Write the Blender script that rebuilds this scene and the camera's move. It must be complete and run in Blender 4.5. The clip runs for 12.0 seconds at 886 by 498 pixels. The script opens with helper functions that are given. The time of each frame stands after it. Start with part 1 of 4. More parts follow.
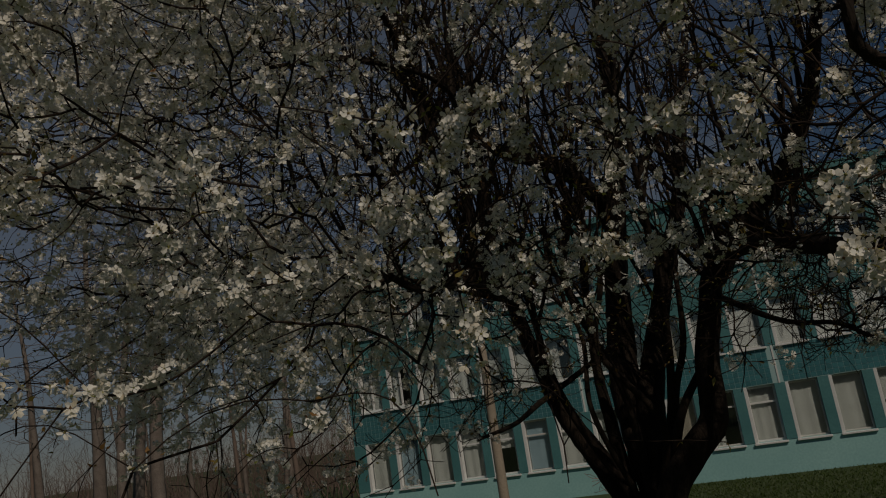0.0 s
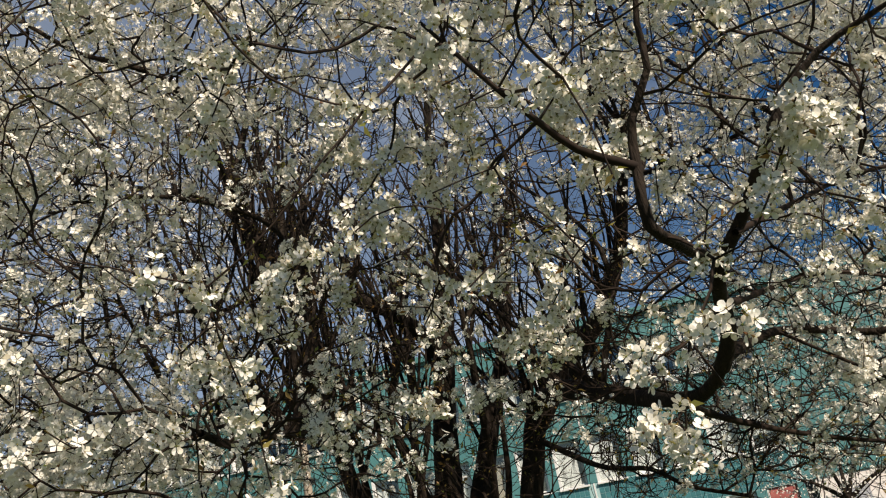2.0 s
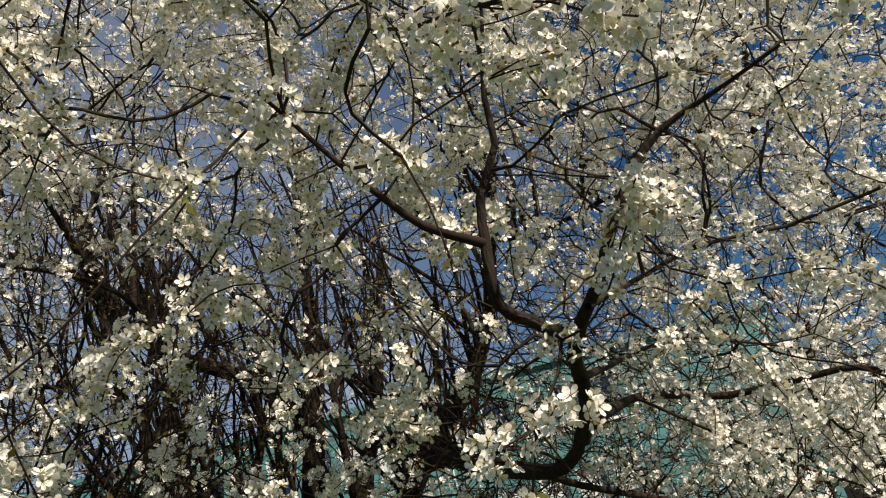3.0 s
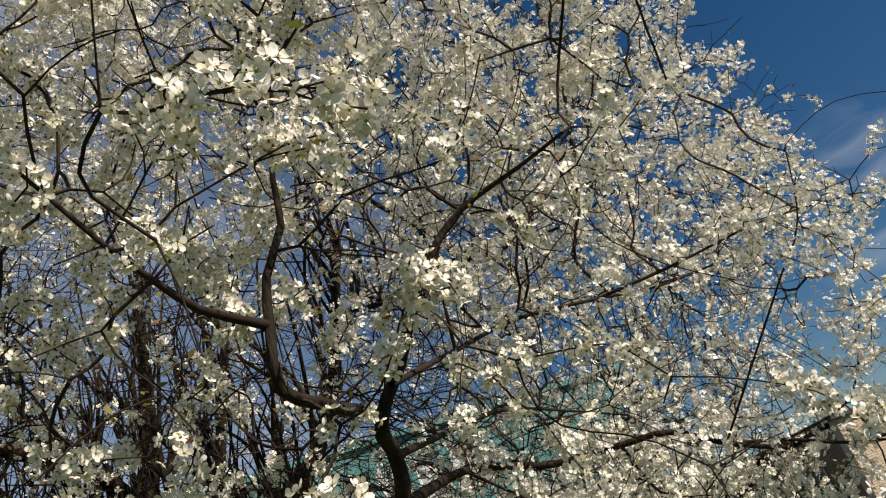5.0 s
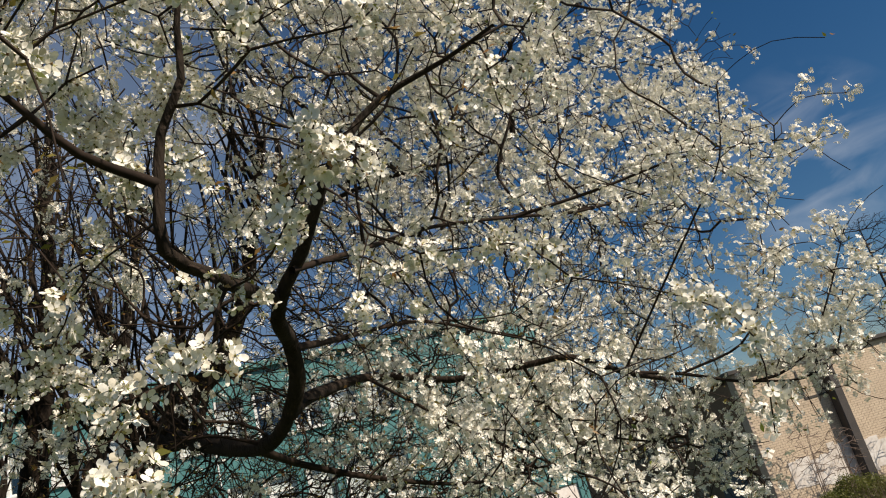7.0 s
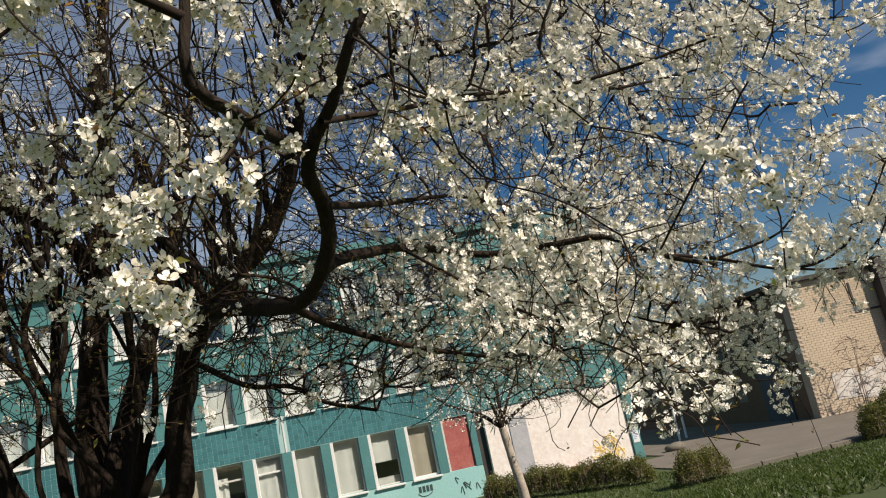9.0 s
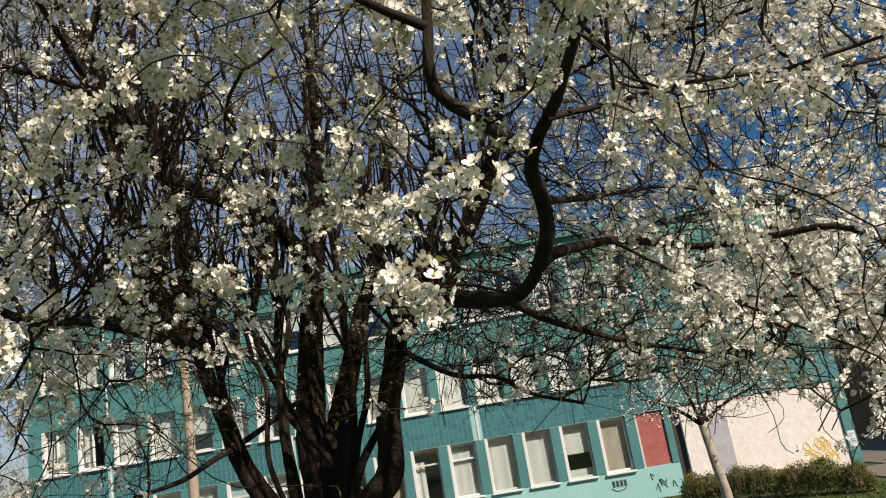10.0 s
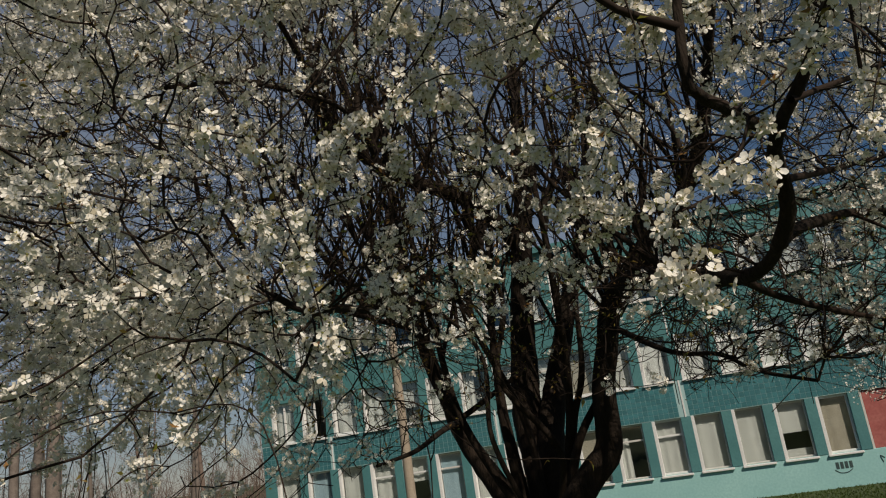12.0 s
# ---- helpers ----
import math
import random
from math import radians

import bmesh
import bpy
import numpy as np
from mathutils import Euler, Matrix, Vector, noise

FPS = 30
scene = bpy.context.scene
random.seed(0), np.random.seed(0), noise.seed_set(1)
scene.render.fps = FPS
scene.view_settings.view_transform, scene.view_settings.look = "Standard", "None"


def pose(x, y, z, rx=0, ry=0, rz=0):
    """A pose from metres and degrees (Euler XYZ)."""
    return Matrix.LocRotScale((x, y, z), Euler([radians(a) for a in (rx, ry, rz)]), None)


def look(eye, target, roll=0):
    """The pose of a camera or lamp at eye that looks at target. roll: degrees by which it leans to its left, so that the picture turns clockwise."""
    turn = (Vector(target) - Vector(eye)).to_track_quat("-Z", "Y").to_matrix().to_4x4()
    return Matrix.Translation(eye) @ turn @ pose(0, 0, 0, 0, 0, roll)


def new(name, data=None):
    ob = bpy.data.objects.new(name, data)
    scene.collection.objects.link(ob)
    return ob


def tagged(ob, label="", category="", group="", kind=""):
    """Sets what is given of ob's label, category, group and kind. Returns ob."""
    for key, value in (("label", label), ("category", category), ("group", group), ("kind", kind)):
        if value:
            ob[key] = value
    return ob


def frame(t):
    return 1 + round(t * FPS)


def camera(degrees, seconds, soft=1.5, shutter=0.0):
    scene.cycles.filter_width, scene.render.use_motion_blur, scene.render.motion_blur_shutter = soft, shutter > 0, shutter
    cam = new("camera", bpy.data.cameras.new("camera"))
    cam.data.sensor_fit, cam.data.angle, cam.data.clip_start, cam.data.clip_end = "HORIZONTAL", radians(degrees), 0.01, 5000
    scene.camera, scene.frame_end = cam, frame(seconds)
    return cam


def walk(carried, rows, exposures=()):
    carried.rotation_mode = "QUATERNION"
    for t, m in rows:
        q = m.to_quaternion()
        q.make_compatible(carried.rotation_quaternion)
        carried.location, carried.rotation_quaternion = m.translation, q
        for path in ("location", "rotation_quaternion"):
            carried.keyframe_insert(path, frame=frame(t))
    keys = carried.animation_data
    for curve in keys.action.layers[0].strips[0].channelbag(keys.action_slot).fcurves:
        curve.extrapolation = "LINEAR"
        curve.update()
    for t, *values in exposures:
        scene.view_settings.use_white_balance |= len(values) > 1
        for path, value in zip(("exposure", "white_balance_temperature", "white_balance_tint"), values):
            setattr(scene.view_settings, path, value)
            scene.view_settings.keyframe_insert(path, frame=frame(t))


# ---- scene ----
cam = camera(58.4, 12.0, soft=1.1)
PATH = [
    (0, (1.322, -27.936, 2.74), (0.608, -26.123, 3.191), -8.6),
    (0.5, (1.344, -27.959, 2.764), (0.706, -26.138, 3.29), -8.6),
    (1, (1.354, -27.955, 2.769), (0.861, -26.114, 3.376), -8.2),
    (1.5, (1.358, -27.937, 2.785), (1.0, -26.082, 3.442), -8.8),
    (2, (1.366, -27.91, 2.804), (1.12, -26.053, 3.506), -11.2),
    (2.5, (1.407, -27.859, 2.84), (1.323, -26.006, 3.588), -13.6),
    (3, (1.445, -27.831, 2.861), (1.531, -25.989, 3.635), -15.2),
    (3.2, (1.468, -27.822, 2.867), (1.61, -25.987, 3.651), -15.6),
    (4.8, (1.614, -27.838, 2.847), (2.02, -26.07, 3.69), -19.9),
    (5, (1.629, -27.836, 2.841), (2.079, -26.072, 3.67), -20.2),
    (5.5, (1.655, -27.787, 2.816), (2.195, -26.016, 3.574), -19.4),
    (6, (1.64, -27.766, 2.795), (2.191, -25.98, 3.505), -18.0),
    (6.5, (1.648, -27.752, 2.768), (2.196, -25.95, 3.443), -16.8),
    (7, (1.676, -27.734, 2.754), (2.257, -25.926, 3.382), -15.7),
    (7.2, (1.688, -27.735, 2.749), (2.283, -25.924, 3.356), -15.2),
    (8.8, (1.737, -27.734, 2.615), (2.232, -25.843, 3.034), -12.8),
    (9, (1.72, -27.732, 2.615), (2.136, -25.822, 3.037), -12.1),
    (9.5, (1.656, -27.754, 2.626), (1.837, -25.814, 3.08), -10.5),
    (10, (1.61, -27.756, 2.641), (1.564, -25.817, 3.127), -9.6),
    (10.5, (1.566, -27.776, 2.648), (1.345, -25.853, 3.154), -9.7),
    (11, (1.535, -27.822, 2.662), (1.225, -25.917, 3.187), -9.7),
    (11.5, (1.506, -27.898, 2.676), (1.117, -26.012, 3.214), -9.1),
    (12, (1.471, -27.95, 2.669), (0.953, -26.084, 3.17), -8.5),
]

EXPOSURE = [(0, -2.2), (0.25, -0.85), (0.5, -0.02), (1, 0.28), (1.5, 0.28), (2, 0.26), (11, 0.26), (11.5, 0.26), (12, -0.56)]
walk(cam, [(t, look(eye, target, roll)) for t, eye, target, roll in PATH], [(t, e, 7150, 15) for t, e in EXPOSURE])

# ---- world, sun ----
SUN_TO = Vector((0.64, -0.62, 0.80)).normalized()
world = bpy.data.worlds.new("sky")
scene.world = world
world.use_nodes = True
wn, wl = world.node_tree.nodes, world.node_tree.links
bg = wn["Background"]
sky = wn.new("ShaderNodeTexSky")
sky.sky_type, sky.sun_disc = "NISHITA", False
sky.sun_elevation = math.asin(SUN_TO.z)
sky.sun_rotation = math.atan2(SUN_TO.x, SUN_TO.y)
sky.air_density, sky.dust_density, sky.ozone_density = 1.0, 0.1, 4.0
wtc = wn.new("ShaderNodeTexCoord")
wmap = wn.new("ShaderNodeMapping")
wmap.inputs["Scale"].default_value = (1.0, 1.0, 2.6)
wnoise = wn.new("ShaderNodeTexNoise")
wnoise.inputs["Scale"].default_value, wnoise.inputs["Detail"].default_value = 2.2, 6
wramp = wn.new("ShaderNodeValToRGB")
wramp.color_ramp.elements[0].position, wramp.color_ramp.elements[1].position = 0.56, 0.86
wmix = wn.new("ShaderNodeMix")
wmix.data_type = "RGBA"
wmix.inputs["B"].default_value = (7.6, 9.0, 10.8, 1)
wl.new(wtc.outputs["Generated"], wmap.inputs["Vector"])
wl.new(wmap.outputs["Vector"], wnoise.inputs["Vector"])
wl.new(wnoise.outputs["Fac"], wramp.inputs["Fac"])
wdot = wn.new("ShaderNodeVectorMath")
wdot.operation = "DOT_PRODUCT"
wdot.inputs[1].default_value = (-0.80, 0.59, 0.12)
wbank = wn.new("ShaderNodeMapRange")
wbank.inputs["From Min"].default_value, wbank.inputs["From Max"].default_value, wbank.inputs["To Max"].default_value = 0.35, 1.0, 0.52
wadd = wn.new("ShaderNodeMath")
wadd.operation, wadd.use_clamp = "ADD", True
wl.new(wtc.outputs["Generated"], wdot.inputs[0])
wl.new(wdot.outputs["Value"], wbank.inputs["Value"])
wl.new(wbank.outputs["Result"], wadd.inputs[0])
wl.new(wramp.outputs["Color"], wadd.inputs[1])
wdot2 = wn.new("ShaderNodeVectorMath")
wdot2.operation = "DOT_PRODUCT"
wdot2.inputs[1].default_value = (0.671, 0.692, 0.262)
wwisp = wn.new("ShaderNodeMapRange")
wwisp.inputs["From Min"].default_value, wwisp.inputs["From Max"].default_value, wwisp.inputs["To Max"].default_value = 0.991, 1.0, 0.5
wfine = wn.new("ShaderNodeTexNoise")
wfine.inputs["Scale"].default_value, wfine.inputs["Detail"].default_value, wfine.inputs["Distortion"].default_value = 9.0, 5, 0.6
wcut = wn.new("ShaderNodeMapRange")
wcut.inputs["From Min"].default_value, wcut.inputs["From Max"].default_value = 0.42, 0.7
wmul = wn.new("ShaderNodeMath")
wmul.operation = "MULTIPLY"
wsum = wn.new("ShaderNodeMath")
wsum.operation, wsum.use_clamp = "ADD", True
wl.new(wtc.outputs["Generated"], wdot2.inputs[0])
wl.new(wdot2.outputs["Value"], wwisp.inputs["Value"])
wl.new(wmap.outputs["Vector"], wfine.inputs["Vector"])
wl.new(wfine.outputs["Fac"], wcut.inputs["Value"])
wl.new(wwisp.outputs["Result"], wmul.inputs[0])
wl.new(wcut.outputs["Result"], wmul.inputs[1])
wl.new(wadd.outputs[0], wsum.inputs[0])
wl.new(wmul.outputs[0], wsum.inputs[1])
wl.new(wsum.outputs[0], wmix.inputs["Factor"])
wsat = wn.new("ShaderNodeHueSaturation")
wsat.inputs["Saturation"].default_value = 1.30
wl.new(sky.outputs["Color"], wsat.inputs["Color"])
wl.new(wsat.outputs["Color"], wmix.inputs["A"])
wl.new(wmix.outputs["Result"], bg.inputs["Color"])
bg.inputs["Strength"].default_value = 0.053
sun = new("sun", bpy.data.lights.new("sun", "SUN"))
sun.data.energy, sun.data.angle, sun.data.color = 5.0, radians(0.55), (1.0, 0.94, 0.83)
sun.matrix_world = look(SUN_TO * 60, (0, 0, 0))


# ---- materials ----
def material(name, rough=0.8, metal=0.0):
    m = bpy.data.materials.new(name)
    m.use_nodes = True
    b = m.node_tree.nodes["Principled BSDF"]
    b.inputs["Roughness"].default_value, b.inputs["Metallic"].default_value = rough, metal
    return m, m.node_tree.nodes, m.node_tree.links, b


def mottled(name, c1, c2, c3, fine=40.0, coarse=3.0, rough=0.85, bump=0.3, dist=0.01, spread=0.0, stretch=(1, 1, 1)):
    """Two scales of colour change and a fine relief; spread: brightness change from piece to piece."""
    m, n, l, b = material(name, rough)
    tc, mp = n.new("ShaderNodeTexCoord"), n.new("ShaderNodeMapping")
    mp.inputs["Scale"].default_value = stretch
    l.new(tc.outputs["Object"], mp.inputs["Vector"])
    a, c = n.new("ShaderNodeTexNoise"), n.new("ShaderNodeTexNoise")
    a.inputs["Scale"].default_value, a.inputs["Detail"].default_value = coarse, 5
    c.inputs["Scale"].default_value, c.inputs["Detail"].default_value = fine, 4
    l.new(mp.outputs["Vector"], a.inputs["Vector"])
    l.new(mp.outputs["Vector"], c.inputs["Vector"])
    r1, r2 = n.new("ShaderNodeMapRange"), n.new("ShaderNodeMapRange")
    for r, x in ((r1, a), (r2, c)):
        r.inputs["From Min"].default_value, r.inputs["From Max"].default_value = 0.35, 0.68
        l.new(x.outputs["Fac"], r.inputs["Value"])
    m1, m2 = n.new("ShaderNodeMix"), n.new("ShaderNodeMix")
    m1.data_type = m2.data_type = "RGBA"
    m1.inputs["A"].default_value, m1.inputs["B"].default_value = (*c1, 1), (*c2, 1)
    m2.inputs["B"].default_value = (*c3, 1)
    l.new(r1.outputs["Result"], m1.inputs["Factor"])
    l.new(m1.outputs["Result"], m2.inputs["A"])
    half = n.new("ShaderNodeMath")
    half.operation, half.inputs[1].default_value = "MULTIPLY", 0.6
    l.new(r2.outputs["Result"], half.inputs[0])
    l.new(half.outputs[0], m2.inputs["Factor"])
    out = m2.outputs["Result"]
    if spread:
        info, rr, hsv = n.new("ShaderNodeObjectInfo"), n.new("ShaderNodeMapRange"), n.new("ShaderNodeHueSaturation")
        rr.inputs["To Min"].default_value, rr.inputs["To Max"].default_value = 1 - spread, 1 + spread
        l.new(info.outputs["Random"], rr.inputs["Value"])
        l.new(rr.outputs["Result"], hsv.inputs["Value"])
        l.new(out, hsv.inputs["Color"])
        out = hsv.outputs["Color"]
    l.new(out, b.inputs["Base Color"])
    if bump:
        bp = n.new("ShaderNodeBump")
        bp.inputs["Strength"].default_value, bp.inputs["Distance"].default_value = bump, dist
        l.new(c.outputs["Fac"], bp.inputs["Height"])
        l.new(bp.outputs["Normal"], b.inputs["Normal"])
    return m


def petal_material():
    m, n, l, b = material("petal", 0.55)
    geo, ramp = n.new("ShaderNodeNewGeometry"), n.new("ShaderNodeValToRGB")
    e = ramp.color_ramp.elements
    e[0].position, e[0].color = 0.0, (0.62, 0.55, 0.40, 1)
    e[1].position, e[1].color = 0.18, (0.82, 0.795, 0.70, 1)
    e.new(1.0).color = (0.90, 0.885, 0.82, 1)
    l.new(geo.outputs["Random Per Island"], ramp.inputs["Fac"])
    l.new(ramp.outputs["Color"], b.inputs["Base Color"])
    tr, mx = n.new("ShaderNodeBsdfTranslucent"), n.new("ShaderNodeMixShader")
    l.new(ramp.outputs["Color"], tr.inputs["Color"])
    mx.inputs["Fac"].default_value = 0.17
    l.new(b.outputs["BSDF"], mx.inputs[1])
    l.new(tr.outputs["BSDF"], mx.inputs[2])
    l.new(mx.outputs["Shader"], n["Material Output"].inputs["Surface"])
    return m


def leaf_material(name, c1, c2):
    m, n, l, b = material(name, 0.5)
    geo, mix = n.new("ShaderNodeNewGeometry"), n.new("ShaderNodeMix")
    mix.data_type = "RGBA"
    mix.inputs["A"].default_value, mix.inputs["B"].default_value = (*c1, 1), (*c2, 1)
    l.new(geo.outputs["Random Per Island"], mix.inputs["Factor"])
    l.new(mix.outputs["Result"], b.inputs["Base Color"])
    tr, mx = n.new("ShaderNodeBsdfTranslucent"), n.new("ShaderNodeMixShader")
    l.new(mix.outputs["Result"], tr.inputs["Color"])
    mx.inputs["Fac"].default_value = 0.4
    l.new(b.outputs["BSDF"], mx.inputs[1])
    l.new(tr.outputs["BSDF"], mx.inputs[2])
    l.new(mx.outputs["Shader"], n["Material Output"].inputs["Surface"])
    return m


def glass_material():
    m, n, l, b = material("window_glass", 0.03)
    fr, tr, gl, mx = n.new("ShaderNodeFresnel"), n.new("ShaderNodeBsdfTransparent"), n.new("ShaderNodeBsdfGlossy"), n.new("ShaderNodeMixShader")
    fr.inputs["IOR"].default_value = 1.9
    gl.inputs["Roughness"].default_value = 0.03
    tr.inputs["Color"].default_value = (0.86, 0.9, 0.9, 1)
    l.new(fr.outputs["Fac"], mx.inputs["Fac"])
    l.new(tr.outputs["BSDF"], mx.inputs[1])
    l.new(gl.outputs["BSDF"], mx.inputs[2])
    l.new(mx.outputs["Shader"], n["Material Output"].inputs["Surface"])
    return m


def dull(m, level):
    m.node_tree.nodes["Principled BSDF"].inputs["Specular IOR Level"].default_value = level
    return m


PETAL = petal_material()
STAMEN = leaf_material("stamen", (0.55, 0.50, 0.16), (0.42, 0.40, 0.10))
CALYX = leaf_material("calyx", (0.20, 0.26, 0.06), (0.26, 0.12, 0.05))
YOUNG_LEAF = leaf_material("young_leaf", (0.15, 0.19, 0.03), (0.34, 0.17, 0.06))
BARK = dull(mottled("bark", (0.022, 0.016, 0.012), (0.040, 0.029, 0.021), (0.012, 0.009, 0.007), 60, 7, 0.9, 0.9, 0.02, stretch=(1, 1, 0.25)), 0.15)
TWIG = dull(mottled("twig_bark", (0.024, 0.016, 0.012), (0.042, 0.028, 0.020), (0.014, 0.010, 0.008), 50, 5, 0.85, 0), 0.15)
GREY_BARK = mottled("grey_bark", (0.16, 0.13, 0.11), (0.24, 0.20, 0.17), (0.09, 0.07, 0.06), 30, 4, 0.9, 0.6)
LIMEWASHED = mottled("limewashed_bark", (0.40, 0.34, 0.28), (0.24, 0.19, 0.15), (0.50, 0.45, 0.39), 25, 4, 0.9, 0.5)
TEAL = mottled("teal_paint", (0.060, 0.20, 0.205), (0.085, 0.25, 0.25), (0.045, 0.165, 0.175), 18, 0.9, 0.6, 0.15)
TEAL_TILE = mottled("teal_tile", (0.042, 0.175, 0.195), (0.065, 0.215, 0.23), (0.032, 0.145, 0.165), 9, 1.3, 0.35, 0.1, spread=0.16)
GROUT = mottled("tile_grout", (0.34, 0.52, 0.52), (0.40, 0.56, 0.56), (0.26, 0.44, 0.44), 30, 2, 0.9, 0.2)
MINT = mottled("mint_plinth_paint", (0.28, 0.54, 0.53), (0.34, 0.61, 0.59), (0.23, 0.47, 0.46), 14, 0.8, 0.7, 0.2)
WHITE_WALL = mottled("peeling_whitewash", (0.80, 0.75, 0.70), (0.85, 0.82, 0.78), (0.68, 0.57, 0.51), 9, 1.6, 0.9, 0.4, 0.02)
WHITE_PAINT = mottled("white_paint", (0.74, 0.74, 0.72), (0.80, 0.80, 0.78), (0.62, 0.62, 0.60), 30, 3, 0.5, 0.1)
OLD_FRAME = mottled("weathered_white_wood", (0.60, 0.58, 0.54), (0.70, 0.69, 0.66), (0.42, 0.38, 0.34), 40, 5, 0.7, 0.3, stretch=(1, 1, 0.3))
CURTAIN = mottled("curtain_cloth", (0.64, 0.64, 0.62), (0.72, 0.72, 0.70), (0.54, 0.54, 0.52), 30, 3, 0.9, 0.1)
BEIGE_CLOTH = mottled("beige_cloth", (0.42, 0.37, 0.30), (0.50, 0.45, 0.38), (0.34, 0.29, 0.23), 30, 3, 0.9, 0.1)
SHEER = mottled("white_film", (0.78, 0.78, 0.77), (0.83, 0.83, 0.82), (0.70, 0.70, 0.70), 12, 2, 0.8, 0.1)
BLUE_SHEET = mottled("pale_blue_sheet", (0.36, 0.50, 0.58), (0.42, 0.56, 0.64), (0.30, 0.44, 0.52), 15, 2, 0.8, 0.1)
# the dimness indoors is put into this dark colour
ROOM_SHADE = mottled("painted_room_dimness", (0.10, 0.10, 0.09), (0.16, 0.15, 0.13), (0.06, 0.06, 0.06), 3, 0.6, 0.9, 0)
RED_BOARD = mottled("red_board", (0.38, 0.10, 0.09), (0.46, 0.15, 0.13), (0.28, 0.07, 0.06), 12, 2, 0.8, 0.2)
GREY_DOOR = mottled("grey_door_paint", (0.40, 0.41, 0.44), (0.48, 0.48, 0.50), (0.33, 0.33, 0.36), 20, 3, 0.6, 0.1)
RED_BRICK = mottled("red_brick", (0.32, 0.12, 0.08), (0.38, 0.17, 0.12), (0.24, 0.10, 0.07), 25, 4, 0.9, 0.3, spread=0.2)
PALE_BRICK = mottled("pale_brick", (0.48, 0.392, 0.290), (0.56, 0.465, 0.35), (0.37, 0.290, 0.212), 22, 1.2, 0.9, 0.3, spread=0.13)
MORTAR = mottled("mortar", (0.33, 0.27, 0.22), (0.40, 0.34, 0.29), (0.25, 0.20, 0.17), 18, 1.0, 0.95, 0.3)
# brown brick with the shade of the sunless sides put into its colour
SHADE_BROWN_BRICK = mottled("shade_darkened_brown_brick", (0.13, 0.080, 0.055), (0.17, 0.105, 0.072), (0.09, 0.056, 0.040), 14, 0.7, 0.95, 0.4)
WHITEWASH = mottled("worn_whitewash_band", (0.66, 0.64, 0.60), (0.44, 0.38, 0.32), (0.72, 0.71, 0.69), 7, 1.5, 0.9, 0.3)
DARK_METAL = mottled("dark_metal", (0.035, 0.03, 0.028), (0.06, 0.05, 0.045), (0.02, 0.02, 0.02), 20, 2, 0.6, 0.2)
BLUE_GATE = mottled("blue_gate_paint", (0.030, 0.045, 0.07), (0.045, 0.065, 0.095), (0.02, 0.03, 0.05), 20, 2, 0.6, 0.2)
FADED_PATCH = mottled("faded_overpaint", (0.20, 0.17, 0.15), (0.25, 0.22, 0.19), (0.12, 0.09, 0.07), 7, 2, 0.9, 0.2)
ROOF_FELT = mottled("roof_felt", (0.05, 0.045, 0.04), (0.08, 0.07, 0.065), (0.03, 0.03, 0.03), 20, 2, 0.9, 0.2)
CONCRETE = mottled("concrete_post", (0.34, 0.28, 0.21), (0.42, 0.35, 0.27), (0.26, 0.21, 0.16), 25, 2, 0.9, 0.3)
GRASS_SOIL = mottled("lawn_soil", (0.036, 0.066, 0.013), (0.048, 0.080, 0.016), (0.060, 0.064, 0.025), 6, 0.35, 0.95, 0.5, 0.03)
BLADE = leaf_material("grass_blade", (0.050, 0.086, 0.012), (0.072, 0.108, 0.018))
ASPHALT = mottled("worn_asphalt", (0.145, 0.127, 0.105), (0.19, 0.168, 0.14), (0.10, 0.088, 0.072), 30, 0.8, 0.95, 0.3)
KERB = mottled("kerb_concrete", (0.15, 0.135, 0.11), (0.19, 0.17, 0.14), (0.10, 0.09, 0.07), 25, 2, 0.9, 0.3)
HEDGE_LEAF = leaf_material("hedge_leaf", (0.10, 0.13, 0.022), (0.19, 0.18, 0.045))
INK = mottled("dark_spray_paint", (0.03, 0.06, 0.06), (0.05, 0.09, 0.09), (0.02, 0.04, 0.04), 20, 3, 0.7, 0)
YELLOW_SPRAY = mottled("yellow_spray_paint", (0.75, 0.48, 0.06), (0.80, 0.58, 0.16), (0.70, 0.52, 0.22), 15, 3, 0.7, 0)
PAPER = mottled("paper_notice", (0.70, 0.74, 0.76), (0.76, 0.79, 0.80), (0.6, 0.64, 0.66), 20, 3, 0.7, 0)
BLUE_PRINT = mottled("blue_print", (0.15, 0.25, 0.42), (0.2, 0.3, 0.46), (0.12, 0.2, 0.36), 20, 3, 0.7, 0)
THICKET = mottled("thicket_twigs", (0.17, 0.125, 0.10), (0.23, 0.17, 0.135), (0.12, 0.085, 0.07), 20, 2, 0.9, 0)
PINK_TWIG = mottled("reddish_twigs", (0.34, 0.22, 0.19), (0.40, 0.28, 0.24), (0.26, 0.16, 0.13), 20, 2, 0.9, 0)
GLASS = glass_material()


# ---- mesh helpers ----
def obj(name, me, mat, parent=None, label="", kind=""):
    ob = new(name, me)
    if mat is not None and not me.materials:
        me.materials.append(mat)
    if parent is not None:
        ob.parent = parent
    return tagged(ob, label=label, kind=kind)


def part(name, bm, mat, parent=None, label="", smooth=False):
    me = bpy.data.meshes.new(name)
    bm.to_mesh(me)
    bm.free()
    if smooth:
        me.polygons.foreach_set("use_smooth", [True] * len(me.polygons))
    return obj(name, me, mat, parent, label)


